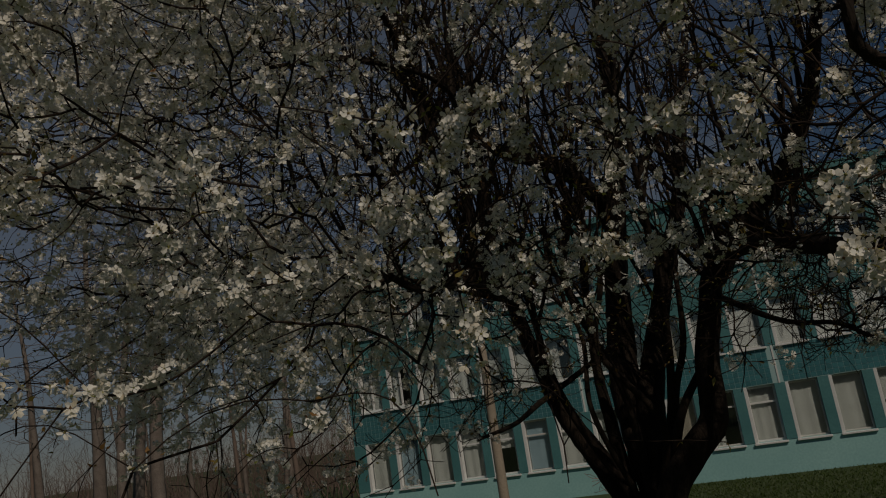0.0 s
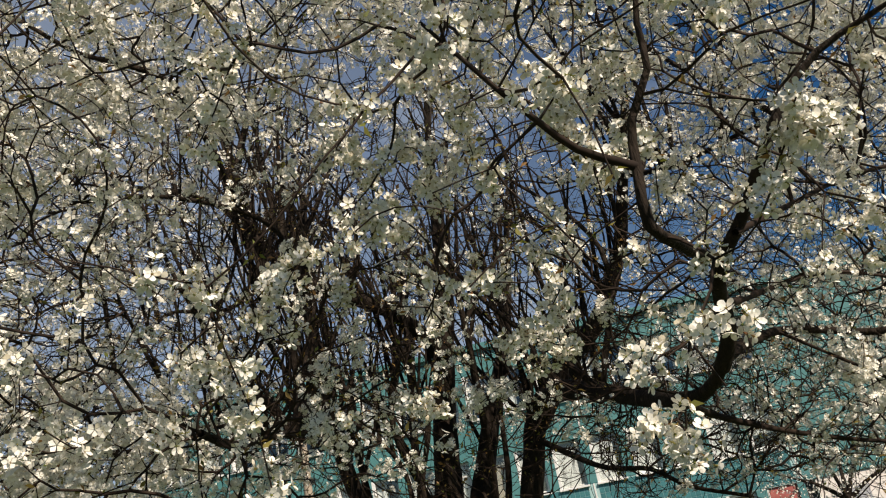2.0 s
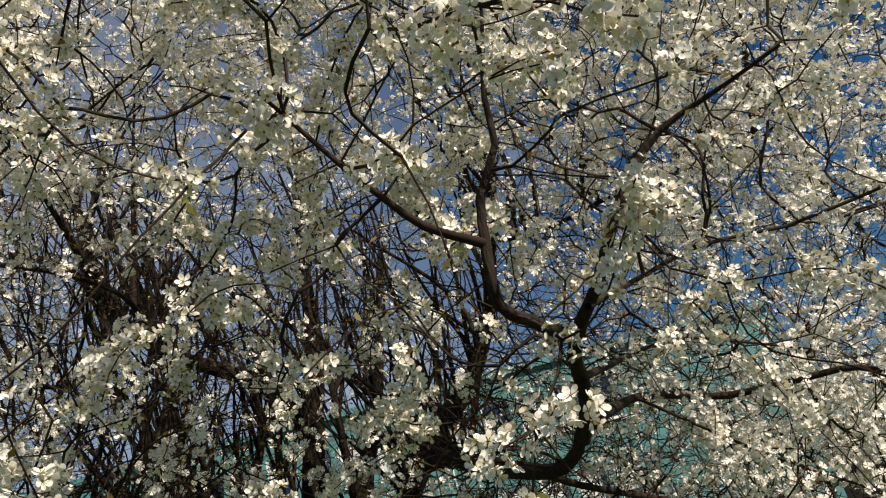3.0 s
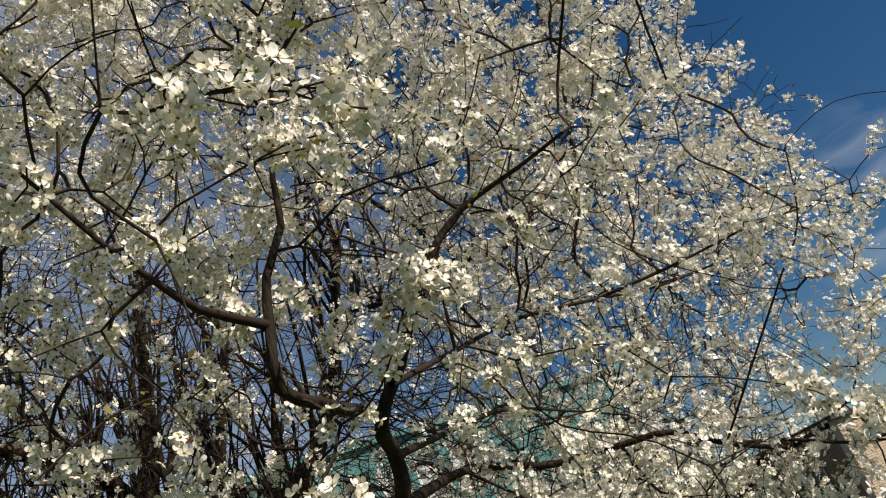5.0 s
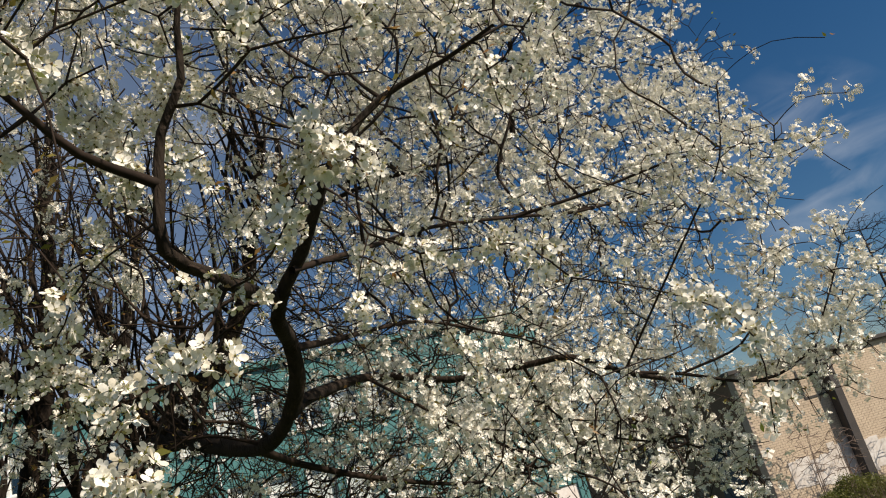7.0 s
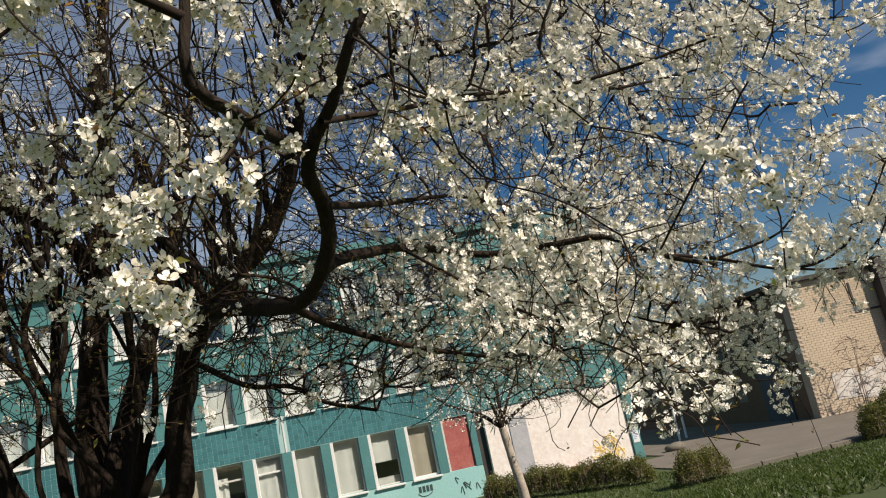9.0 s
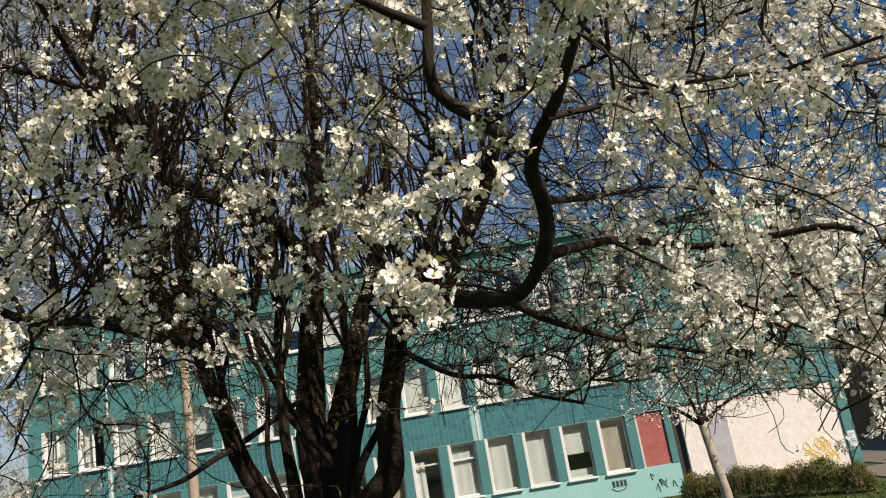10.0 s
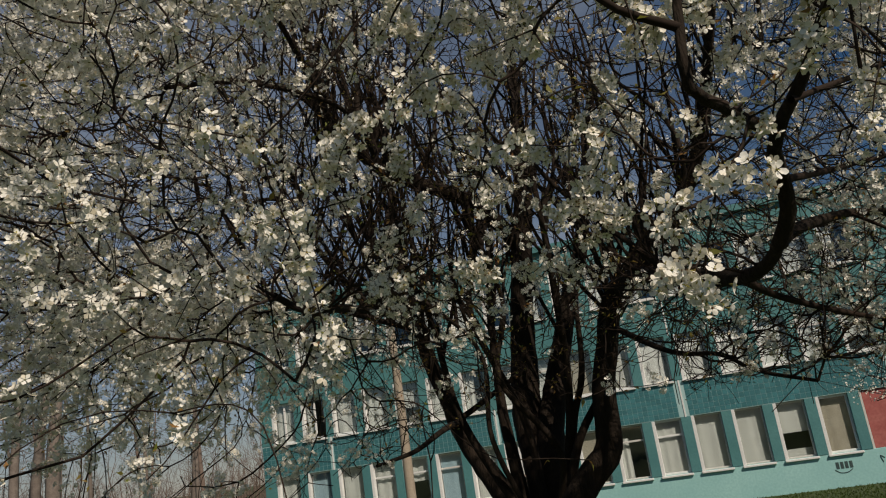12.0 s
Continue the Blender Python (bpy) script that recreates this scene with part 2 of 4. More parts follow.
def arrays(name, verts, faces, smooth=True):
    """A mesh from a vertex array and a face array of one size."""
    me = bpy.data.meshes.new(name)
    k = faces.shape[1]
    me.vertices.add(len(verts))
    me.vertices.foreach_set("co", np.asarray(verts, np.float32).ravel())
    me.loops.add(faces.size)
    me.loops.foreach_set("vertex_index", faces.astype(np.int32).ravel())
    me.polygons.add(len(faces))
    me.polygons.foreach_set("loop_start", np.arange(0, faces.size, k, dtype=np.int32))
    me.polygons.foreach_set("use_smooth", np.full(len(faces), smooth))
    me.update(calc_edges=True)
    return me


def box(bm, x0, x1, y0, y1, z0, z1, bevel=0.0):
    made = bmesh.ops.create_cube(bm, size=1.0, matrix=Matrix.LocRotScale(((x0 + x1) / 2, (y0 + y1) / 2, (z0 + z1) / 2), None, (abs(x1 - x0), abs(y1 - y0), abs(z1 - z0))))
    if bevel:
        edges = {e for v in made["verts"] for e in v.link_edges}
        bmesh.ops.bevel(bm, geom=list(edges), offset=bevel, segments=1, affect="EDGES")
    return bm


def slab(name, mat, parent, x0, x1, y0, y1, z0, z1, bevel=0.0, label=""):
    return part(name, box(bmesh.new(), x0, x1, y0, y1, z0, z1, bevel), mat, parent, label)


def thing(name, at, label, category, group="", kind=""):
    return tagged(new(name), label, category, group, kind) if at is None else placed(tagged(new(name), label, category, group, kind), at)


def placed(ob, at):
    ob.location = at
    return ob


def P(*pts):
    return np.array(pts, float)


def smooth_line(pts, step=0.06):
    """A smooth line through the points (Catmull-Rom)."""
    p = np.vstack([2 * pts[0] - pts[1], pts, 2 * pts[-1] - pts[-2]])
    out = []
    for i in range(1, len(p) - 2):
        a, b, c, d = p[i - 1], p[i], p[i + 1], p[i + 2]
        n = max(2, int(np.linalg.norm(c - b) / step))
        t = (np.arange(n) / n)[:, None]
        out.append(0.5 * (2 * b + (c - a) * t + (2 * a - 5 * b + 4 * c - d) * t ** 2 + (3 * b - a - 3 * c + d) * t ** 3))
    return np.vstack(out + [p[-2][None]])


def tube(line, r0, r1, sides=10, knots=0.10, rng=None):
    """A tapering, slightly lumpy limb along a line: vertices and quads."""
    n = len(line)
    tang = np.gradient(line, axis=0)
    tang /= np.linalg.norm(tang, axis=1)[:, None] + 1e-9
    ref = np.array([0.3, 1.0, 0.2])
    u = np.cross(tang, ref)
    u /= np.linalg.norm(u, axis=1)[:, None] + 1e-9
    w = np.cross(tang, u)
    ang = np.linspace(0, 2 * math.pi, sides, endpoint=False)
    rad = np.linspace(r0, r1, n)[:, None] * np.ones((1, sides))
    rng = rng or np.random.default_rng(5)
    ph = rng.uniform(0, 6.28, 3)
    s = np.arange(n)[:, None]
    rad *= 1 + knots * (np.sin(s * 0.55 + ph[0] + ang) * 0.5 + np.sin(s * 0.21 + ph[1] + 2 * ang) * 0.6 + rng.normal(0, 0.35, (n, sides)))
    v = line[:, None, :] + rad[:, :, None] * (np.cos(ang)[None, :, None] * u[:, None, :] + np.sin(ang)[None, :, None] * w[:, None, :])
    i = np.arange(n - 1)[:, None] * sides
    j = np.arange(sides)[None, :]
    k = (j + 1) % sides
    f = np.stack([i + j, i + k, i + sides + k, i + sides + j], -1).reshape(-1, 4)
    return v.reshape(-1, 3), f


def prisms(a, b, ra, rb, sides=4):
    """Many thin tapering segments at once: vertices and quads."""
    d = b - a
    d /= np.linalg.norm(d, axis=1)[:, None] + 1e-9
    ref = np.where(np.abs(d[:, 2:3]) > 0.9, np.array([[1.0, 0, 0]]), np.array([[0, 0, 1.0]]))
    u = np.cross(d, ref)
    u /= np.linalg.norm(u, axis=1)[:, None] + 1e-9
    w = np.cross(d, u)
    ang = np.linspace(0, 2 * math.pi, sides, endpoint=False)
    ring = np.cos(ang)[None, :, None] * u[:, None, :] + np.sin(ang)[None, :, None] * w[:, None, :]
    v = np.concatenate([a[:, None] + ring * ra[:, None, None], b[:, None] + ring * rb[:, None, None]], 1)
    base = (np.arange(len(a)) * 2 * sides)[:, None, None]
    j = np.arange(sides)
    k = (j + 1) % sides
    f = np.stack([j, k, sides + k, sides + j], -1)[None] + base
    return v.reshape(-1, 3), f.reshape(-1, 4)


def grow(nodes, radii, targets, reach, rng, bias=0.25, step=0.11, wander=0.02, thin=0.0016, power=0.45, lift=0.10):
    """Grows twigs from the given limb nodes to the targets. Returns node places, parents, radii (parents of limb nodes: -1)."""
    n0 = len(nodes)
    cap = n0 + len(targets) * 13 + 20
    pos = np.zeros((cap, 3))
    pos[:n0] = nodes
    par = np.full(cap, -1, int)
    path = np.zeros(cap)
    cells = {}
    key = lambda p: (int(p[0] // reach), int(p[1] // reach), int(p[2] // reach))
    for i in range(n0):
        cells.setdefault(key(nodes[i]), []).append(i)
    n = n0
    near = np.full(len(targets), 1e9)
    for s in range(0, n0, 100):
        near = np.minimum(near, np.sqrt(((targets[:, None] - nodes[None, s:s + 100]) ** 2).sum(2)).min(1))
    around = [(a, b, c) for a in (-1, 0, 1) for b in (-1, 0, 1) for c in (-1, 0, 1)]
    for i in np.argsort(near):
        t = targets[i]
        kx, ky, kz = key(t)
        cand = []
        for a, b, c in around:
            cand += cells.get((kx + a, ky + b, kz + c), ())
        if not cand:
            continue
        cand = np.array(cand)
        d2 = np.sqrt(((pos[cand] - t) ** 2).sum(1))
        q = int(np.argmin(d2 + bias * path[cand]))
        j, d = int(cand[q]), d2[q]
        if d > reach or d < 0.03:
            continue
        k = min(12, max(1, int(math.ceil(d / step))))
        a = pos[j].copy()
        side = rng.normal(0, 1, 3) * d * 0.10 + np.array([0, 0, d * lift])
        prev = j
        for q in range(1, k + 1):
            f = q / k
            p = a + (t - a) * f + side * math.sin(math.pi * f) + rng.normal(0, wander, 3) * (1 if q < k else 0.3)
            pos[n], par[n] = p, prev
            path[n] = path[prev] + np.linalg.norm(p - pos[prev])
            cells.setdefault(key(p), []).append(n)
            prev = n
            n += 1
    pos, par = pos[:n], par[:n]
    free = np.arange(n0, n)
    for _ in range(3):
        total, count = np.zeros((n, 3)), np.zeros(n)
        np.add.at(total, par[free], pos[free])
        np.add.at(count, par[free], 1)
        has = free[count[free] > 0]
        pos[has] = 0.5 * pos[has] + 0.25 * pos[par[has]] + 0.25 * total[has] / count[has][:, None]
    tips = np.zeros(n)
    kids = np.bincount(par[par >= 0], minlength=n)
    tips[kids == 0] = 1
    for i in range(n - 1, n0 - 1, -1):
        tips[par[i]] += tips[i]
    rad = thin * np.maximum(tips, 1) ** power
    rad[:n0] = radii
    return pos, par, rad


# ---- a blossom: five cupped petals, stamens, calyx ----
def blossom_template(size, petals=5, seed=0):
    rng = np.random.default_rng(seed)
    v, f = [], []
    for i in range(petals):
        a = 2 * math.pi * i / petals + rng.uniform(-0.12, 0.12)
        lift = rng.uniform(0.10, 0.55)
        tilt = rng.uniform(-0.15, 0.15)
        c, s = math.cos(a), math.sin(a)
        outline = ((0.10, 0.0, 0.0), (0.45, 0.30, 0.5), (0.82, 0.36, 0.85), (1.02, 0.12, 1.0), (1.02, -0.12, 1.0), (0.82, -0.36, 0.85), (0.45, -0.30, 0.5), (0.60, 0.0, 0.38))
        b = len(v)
        for r, w, h in outline:
            z = lift * h * r + tilt * w
            v.append((size * (r * c - w * s), size * (r * s + w * c), size * z))
        f += [(b + 7, b + k, b + (k + 1) % 7) for k in range(7)]
    return np.array(v), np.array(f)


def far_blossom_template(size, seed=0):
    """The same flower with five plain cupped petals, for the depth of the crown."""
    rng = np.random.default_rng(seed)
    v, f = [], []
    for i in range(5):
        a = 2 * math.pi * i / 5 + rng.uniform(-0.1, 0.1)
        c, s, h = math.cos(a), math.sin(a), rng.uniform(0.1, 0.5)
        b = len(v)
        for r, w, z in ((0.08, 0.0, 0.0), (0.68, 0.40, h * 0.7), (1.05, 0.0, h), (0.68, -0.40, h * 0.7)):
            v.append((size * (r * c - w * s), size * (r * s + w * c), size * z))
        f += [(b, b + 1, b + 2), (b, b + 2, b + 3)]
    return np.array(v), np.array(f)


def mid_blossom_template(size, seed=0):
    """Five petals of five faces each."""
    rng = np.random.default_rng(seed + 50)
    v, f = [], []
    for i in range(5):
        a = 2 * math.pi * i / 5 + rng.uniform(-0.12, 0.12)
        c, s, h, k = math.cos(a), math.sin(a), rng.uniform(0.1, 0.55), rng.uniform(-0.15, 0.15)
        b = len(v)
        for r, w, z in ((0.10, 0.0, 0.0), (0.5, 0.35, 0.55), (0.97, 0.25, 1.0), (0.97, -0.25, 1.0), (0.5, -0.35, 0.55), (0.62, 0.0, 0.42)):
            v.append((size * (r * c - w * s), size * (r * s + w * c), size * (z * h + k * w)))
        f += [(b + 5, b + k, b + (k + 1) % 5) for k in range(5)]
    return np.array(v), np.array(f)


def star_template(size, seed=0):
    """A flower deep in the crown: five broad single-faced petals."""
    rng = np.random.default_rng(seed + 90)
    v, f = [], []
    for i in range(5):
        a = 2 * math.pi * i / 5 + rng.uniform(-0.1, 0.1)
        c, s, h = math.cos(a), math.sin(a), rng.uniform(0.1, 0.5)
        b = len(v)
        for r, w, z in ((0.02, 0.0, 0.0), (0.92, 0.46, h), (0.92, -0.46, h)):
            v.append((size * (r * c - w * s), size * (r * s + w * c), size * z))
        f.append((b, b + 1, b + 2))
    return np.array(v), np.array(f)


def calyx_template(size):
    """The small dark cup behind and within a flower."""
    r = 0.20 * size
    v = np.array([(0, 0, -0.45 * size), (r, 0, 0), (0, r, 0), (-r, 0, 0), (0, -r, 0), (0, 0, 0.16 * size)])
    f = np.array([(0, 2, 1), (0, 3, 2), (0, 4, 3), (0, 1, 4), (5, 1, 2), (5, 2, 3), (5, 3, 4), (5, 4, 1)])
    return v, f


def stamen_template(size, seed=0):
    rng = np.random.default_rng(seed)
    v, f = [], []
    for i in range(3):
        a, r = rng.uniform(0, 6.28), rng.uniform(0.1, 0.34)
        p = np.array([r * math.cos(a), r * math.sin(a), rng.uniform(0.28, 0.5)]) * size
        b = len(v)
        w = size * 0.055
        v += [tuple(p + (w, 0, 0)), tuple(p + (-w, w, 0)), (0, 0, 0), tuple(p + (0, -w, w))]
        f += [(b, b + 1, b + 2), (b, b + 1, b + 3)]
    return np.array(v), np.array(f)


def turned(dirs, rng):
    """Rotation matrices whose z axes are the given directions, with random spin."""
    d = dirs / (np.linalg.norm(dirs, axis=1)[:, None] + 1e-9)
    r = rng.normal(0, 1, d.shape)
    u = np.cross(d, r)
    u /= np.linalg.norm(u, axis=1)[:, None] + 1e-9
    w = np.cross(d, u)
    return np.stack([u, w, d], -1)


def scattered(template, places, rots, sizes):
    v, f = template
    allv = np.einsum("nij,kj->nki", rots, v) * sizes[:, None, None] + places[:, None, :]
    allf = f[None] + (np.arange(len(places)) * len(v))[:, None, None]
    return allv.reshape(-1, 3), allf.reshape(-1, f.shape[1])


def joined(chunks):
    vs, fs, n = [], [], 0
    for v, f in chunks:
        vs.append(v)
        fs.append(f + n)
        n += len(v)
    return np.vstack(vs), np.vstack(fs)


# ---- ground ----
def ground_height(x, y):
    t = np.clip((-9.0 - y) / 12.0, 0, 1)
    return 1.15 * t * t * (3 - 2 * t) + 0.03 * np.sin(x * 0.7) * np.cos(y * 0.5) * np.clip(t * 4, 0, 1)


def ground_sheet():
    xs = np.concatenate([np.linspace(-1500, -70, 8), np.linspace(-60, 70, 131), np.linspace(80, 1500, 8)])
    ys = np.concatenate([np.linspace(-1500, -70, 8), np.linspace(-60, 60, 121), np.linspace(70, 1500, 8)])
    gx, gy = np.meshgrid(xs, ys, indexing="ij")
    v = np.stack([gx, gy, ground_height(gx, gy) - 0.02], -1).reshape(-1, 3)
    i, j = np.meshgrid(np.arange(len(xs) - 1), np.arange(len(ys) - 1), indexing="ij")
    a = (i * len(ys) + j).ravel()
    f = np.stack([a, a + len(ys), a + len(ys) + 1, a + 1], -1)
    tagged(obj("ground", arrays("ground", v, f), GRASS_SOIL), "uneven spring lawn of short green grass and soil", "lawn", kind="structure")


ground_sheet()


def yard():
    bm = bmesh.new()
    box(bm, 13.6, 60, -1.3, 60, -0.2, 0.02)
    box(bm, 11.9, 60, -8.6, -1.3, -0.2, 0.024)
    part("road", bm, ASPHALT).name = "road"
    tagged(bpy.data.objects["road"], "worn grey asphalt drive beside the buildings", "road", kind="structure")
    for i in range(22):
        k = slab("kerb", KERB, None, 11.7 + i, 12.68 + i, -8.78, -8.62, -0.2, 0.09, 0.015)
        tagged(k, "low weathered concrete kerb along the lawn", "kerb", "kerbs along the drive", "structure")


yard()

# ---- teal building ----
PITCH, WIN = 1.28, 0.92
FLOORS = ((1.0, 2.77), (3.98, 5.5), (6.85, 8.4))
ROOF = 9.3
LEFT_END, RIGHT_BAY = -14.62, 7.55
FIRST, LAST = -11, 5


def stroke(name, line, mat, r, parent=None, label=""):
    v, f = tube(smooth_line(np.array(line, float), 0.05), r, r, 5, 0.0)
    return obj(name, arrays(name, v, f), mat, parent, label)


def wavy(x0, x1, y, z0, z1, rng, depth=0.03):
    """A hanging cloth with folds."""
    n = 14
    xs = np.linspace(x0, x1, n)
    off = depth * np.sin(np.linspace(0, rng.uniform(9, 16), n) + rng.uniform(0, 6)) + rng.normal(0, 0.004, n)
    v = np.array([(x, y + o * s, z) for s, z in ((0.6, z1), (1.0, z0)) for x, o in zip(xs, off)])
    a = np.arange(n - 1)
    return arrays("curtain", v, np.stack([a, a + 1, a + n + 1, a + n], -1))


DRESS = {(0, -2): "beige", (0, -1): "open", (0, 0): "transom", (0, 1): "drawn", (0, 2): "drawn", (0, 3): "half", (0, 4): "beige", (1, -2): "beige", (1, -1): "drawn"}


def window_unit(parent, x, z0, z1, floor, k, rng):
    """One window: frame bars, panes, sill and what hangs behind the glass."""
    w = thing("window", None, "", "")
    w.parent = parent
    x0, x1 = x, x + WIN
    pvc = rng.random() < (0.6 if k < -5 else 0.25)
    mat = WHITE_PAINT if pvc else OLD_FRAME
    t = 0.075 if pvc else 0.06
    yb, yf = 0.20, 0.12
    bm = bmesh.new()
    box(bm, x0, x0 + t, yf, yb, z0, z1, 0.008)
    box(bm, x1 - t, x1, yf, yb, z0, z1, 0.008)
    box(bm, x0 + t, x1 - t, yf, yb, z0, z0 + t, 0.008)
    box(bm, x0 + t, x1 - t, yf, yb, z1 - t, z1, 0.008)
    frame_ob = part("window_frame", bm, mat, w)
    style = rng.integers(0, 3)
    dress = DRESS.get((floor, k))
    if dress:
        style = 0 if dress in ("transom", "open") else 2
    zt = z1 - (z1 - z0) * 0.30
    if style == 0:
        slab("transom", mat, w, x0 + t, x1 - t, yf + 0.012, yb - 0.008, zt - 0.03, zt + 0.03, 0.006)
        panes = ((x0 + t, x1 - t, z0 + t, zt - 0.03), (x0 + t, x1 - t, zt + 0.03, z1 - t))
    elif style == 1 and pvc:
        xm = (x0 + x1) / 2
        slab("mullion", mat, w, xm - 0.04, xm + 0.04, yf + 0.012, yb - 0.008, z0 + t, z1 - t, 0.006)
        panes = ((x0 + t, xm - 0.04, z0 + t, z1 - t), (xm + 0.04, x1 - t, z0 + t, z1 - t))
    else:
        panes = ((x0 + t, x1 - t, z0 + t, z1 - t),)
    for a, b, c, d in panes:
        g = slab("pane", GLASS, w, a, b, 0.157, 0.163, c, d)
        g.visible_shadow = False
    slab("window_sill", WHITE_PAINT, w, x0 - 0.05, x1 + 0.05, -0.09, 0.12, z0 - 0.07, z0 - 0.004, 0.01)
    # white painted side of the reveal
    slab("reveal", WHITE_PAINT, w, x0 - 0.035, x0 + 0.07, -0.014, 0.116, z0, z1, 0.006)
    kind = rng.random()
    zlow = z0 + t
    if floor == 1 and 0 <= k <= 4:
        obj("curtain", wavy(x0 + t, x1 - t, 0.185, zlow, z1 - t, rng, 0.006), SHEER, w, "white film over the glass")
        for q in range(5):
            a, c = rng.uniform(x0 + 0.16, x1 - 0.2), rng.uniform(zlow + 0.1, z1 - 0.6)
            stroke("painted_line", [(a, 0.15, c), (a + rng.uniform(-0.12, 0.14), 0.15, c + 0.2), (a + rng.uniform(-0.1, 0.16), 0.15, c + 0.42), (a + rng.uniform(-0.04, 0.14), 0.15, c + 0.3)], DARK_METAL, 0.006, w)
    elif dress in ("drawn", "transom"):
        obj("curtain", wavy(x0 + t, x1 - t, 0.24, zlow, z1 - t, rng, 0.01), CURTAIN, w, "drawn pale curtain")
    elif dress == "beige":
        obj("curtain", wavy(x0 + t, x1 - t, 0.24, zlow, z1 - t, rng, 0.006), BEIGE_CLOTH, w, "drawn beige curtain")
    elif dress == "half":
        obj("curtain", wavy(x0 + t, x1 - t, 0.24, zlow + (z1 - z0) * 0.42, z1 - t, rng, 0.006), CURTAIN, w, "half-lowered pale blind")
        obj("curtain", wavy(x0 + t, x1 - t, 0.26, zlow, zlow + (z1 - z0) * 0.13, rng, 0.004), CURTAIN, w, "pale cloth on the sill")
    elif dress == "open":
        obj("curtain", wavy(x0 + t, x0 + WIN * 0.40, 0.28, zlow, z1 - t - 0.35, rng, 0.03), CURTAIN, w, "half-drawn curtain")
    elif k in (-10, -6) and floor == 0:
        obj("curtain", wavy(x0 + t, x1 - t, 0.25, zlow, z1 - t, rng, 0.004), BLUE_SHEET, w, "pale blue sheet")
    elif kind < 0.62:
        low = zlow if rng.random() < 0.55 else zlow + (z1 - z0) * rng.uniform(0.25, 0.5)
        obj("curtain", wavy(x0 + t, x1 - t, 0.27, low, z1 - t, rng, 0.02), CURTAIN, w, "drawn pale curtain")
    elif kind < 0.82:
        obj("curtain", wavy(x0 + t, x0 + WIN * 0.48, 0.28, zlow, z1 - t, rng, 0.03), CURTAIN, w, "half-drawn curtain")
    return w


def teal_building():
    b = thing("building", None, "three-storey teal tiled panel building with rows of white windows", "building")
    rng = np.random.default_rng(11)
    # spandrel bands, piers and the body behind them
    rows = [(-0.25, FLOORS[0][0]), (FLOORS[0][1], FLOORS[1][0]), (FLOORS[1][1], FLOORS[2][0]), (FLOORS[2][1], ROOF)]
    for i, (z0, z1) in enumerate(rows):
        slab("wall", (MINT, GROUT, TEAL, TEAL)[i], b, LEFT_END, RIGHT_BAY, 0.0, 0.3, z0, z1, 0.01, ("pale mint plinth paint", "", "", "")[i])
    for z0, z1 in FLOORS:
        for k in range(FIRST, LAST + 2):
            x1 = k * PITCH - 0.035
            x0 = x1 - (PITCH - WIN) + 0.037
            if k == FIRST:
                x0 = LEFT_END
            if k == LAST + 1:
                x1 = RIGHT_BAY
            slab("pier", TEAL, b, x0, x1, -0.015, 0.3, z0 + 0.002, z1 - 0.002, 0.008)
    for f, (z0, z1) in enumerate(FLOORS):
        for k in range(FIRST, LAST + 1):
            x = k * PITCH
            if f == 0 and k == LAST:
                slab("panel", RED_BOARD, b, x + 0.04, x + WIN, 0.06, 0.16, z0, z1, 0.01, "boarded-up opening painted red")
                bm = bmesh.new()
                box(bm, x - 0.02, x + 0.04, 0.04, 0.17, z0, z1)
                box(bm, x + WIN, x + WIN + 0.05, 0.04, 0.17, z0, z1)
                part("panel_frame", bm, OLD_FRAME, b)
                continue
            window_unit(b, x, z0, z1, f, k, rng)
    # dark-coloured backing and slabs stand in for the unlit rooms
    slab("dark_room_backing", ROOM_SHADE, b, LEFT_END, 13.4, 1.6, 1.75, -0.25, ROOF - 0.02)
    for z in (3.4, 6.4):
        slab("floor_slab", ROOM_SHADE, b, LEFT_END + 0.3, RIGHT_BAY, 0.31, 1.6, z - 0.1, z + 0.1)
    slab("side_wall", TEAL, b, LEFT_END, LEFT_END + 0.3, 0.3, 12.0, -0.25, ROOF)
    slab("rear_wall", TEAL, b, LEFT_END, 13.42, 12.0, 12.3, -0.25, ROOF)
    slab("roof", ROOF_FELT, b, LEFT_END - 0.12, 13.52, -0.12, 12.4, ROOF, ROOF + 0.14, 0.02)
    slab("coping", TEAL, b, LEFT_END - 0.14, 13.54, -0.16, -0.12, ROOF - 0.06, ROOF + 0.17, 0.01)
    # vertical seams between the panels
    for k in (-9, -4, 1, 6):
        xc = k * PITCH - (PITCH - WIN) / 2
        for z0, z1 in rows[1:]:
            slab("seam", WHITE_PAINT, b, xc - 0.025, xc + 0.025, -0.022, 0.0, z0, z1)
    # end bay: whitewashed wall below, teal above, door, corner strip
    slab("wall", WHITE_WALL, b, RIGHT_BAY + 0.34, 13.07, 0.05, 0.4, -0.25, 2.78, 0.01, "peeling whitewashed wall")
    slab("wall", TEAL, b, RIGHT_BAY + 0.003, 13.07, 0.0, 0.4, 2.79, ROOF, 0.01)
    slab("corner_strip", TEAL, b, 13.08, 13.42, -0.02, 12.0, -0.25, ROOF - 0.01, 0.01)
    slab("recess", DARK_METAL, b, RIGHT_BAY + 0.003, RIGHT_BAY + 0.335, 0.22, 0.4, -0.25, 2.78)
    slab("door", GREY_DOOR, b, 8.75, 9.4, 0.02, 0.045, 0.15, 2.35, 0.008, "grey painted door")
    for i in range(9):
        slab("brick", RED_BRICK, b, 9.0 + i * 0.27, 9.25 + i * 0.27, -0.28 + 0.02 * (i % 2), 0.04, 0.02, 0.16 + 0.10 * ((i * 7) % 3 == 0), 0.012)
    # dentilled tiles of the band between ground and first floor
    step = 0.165
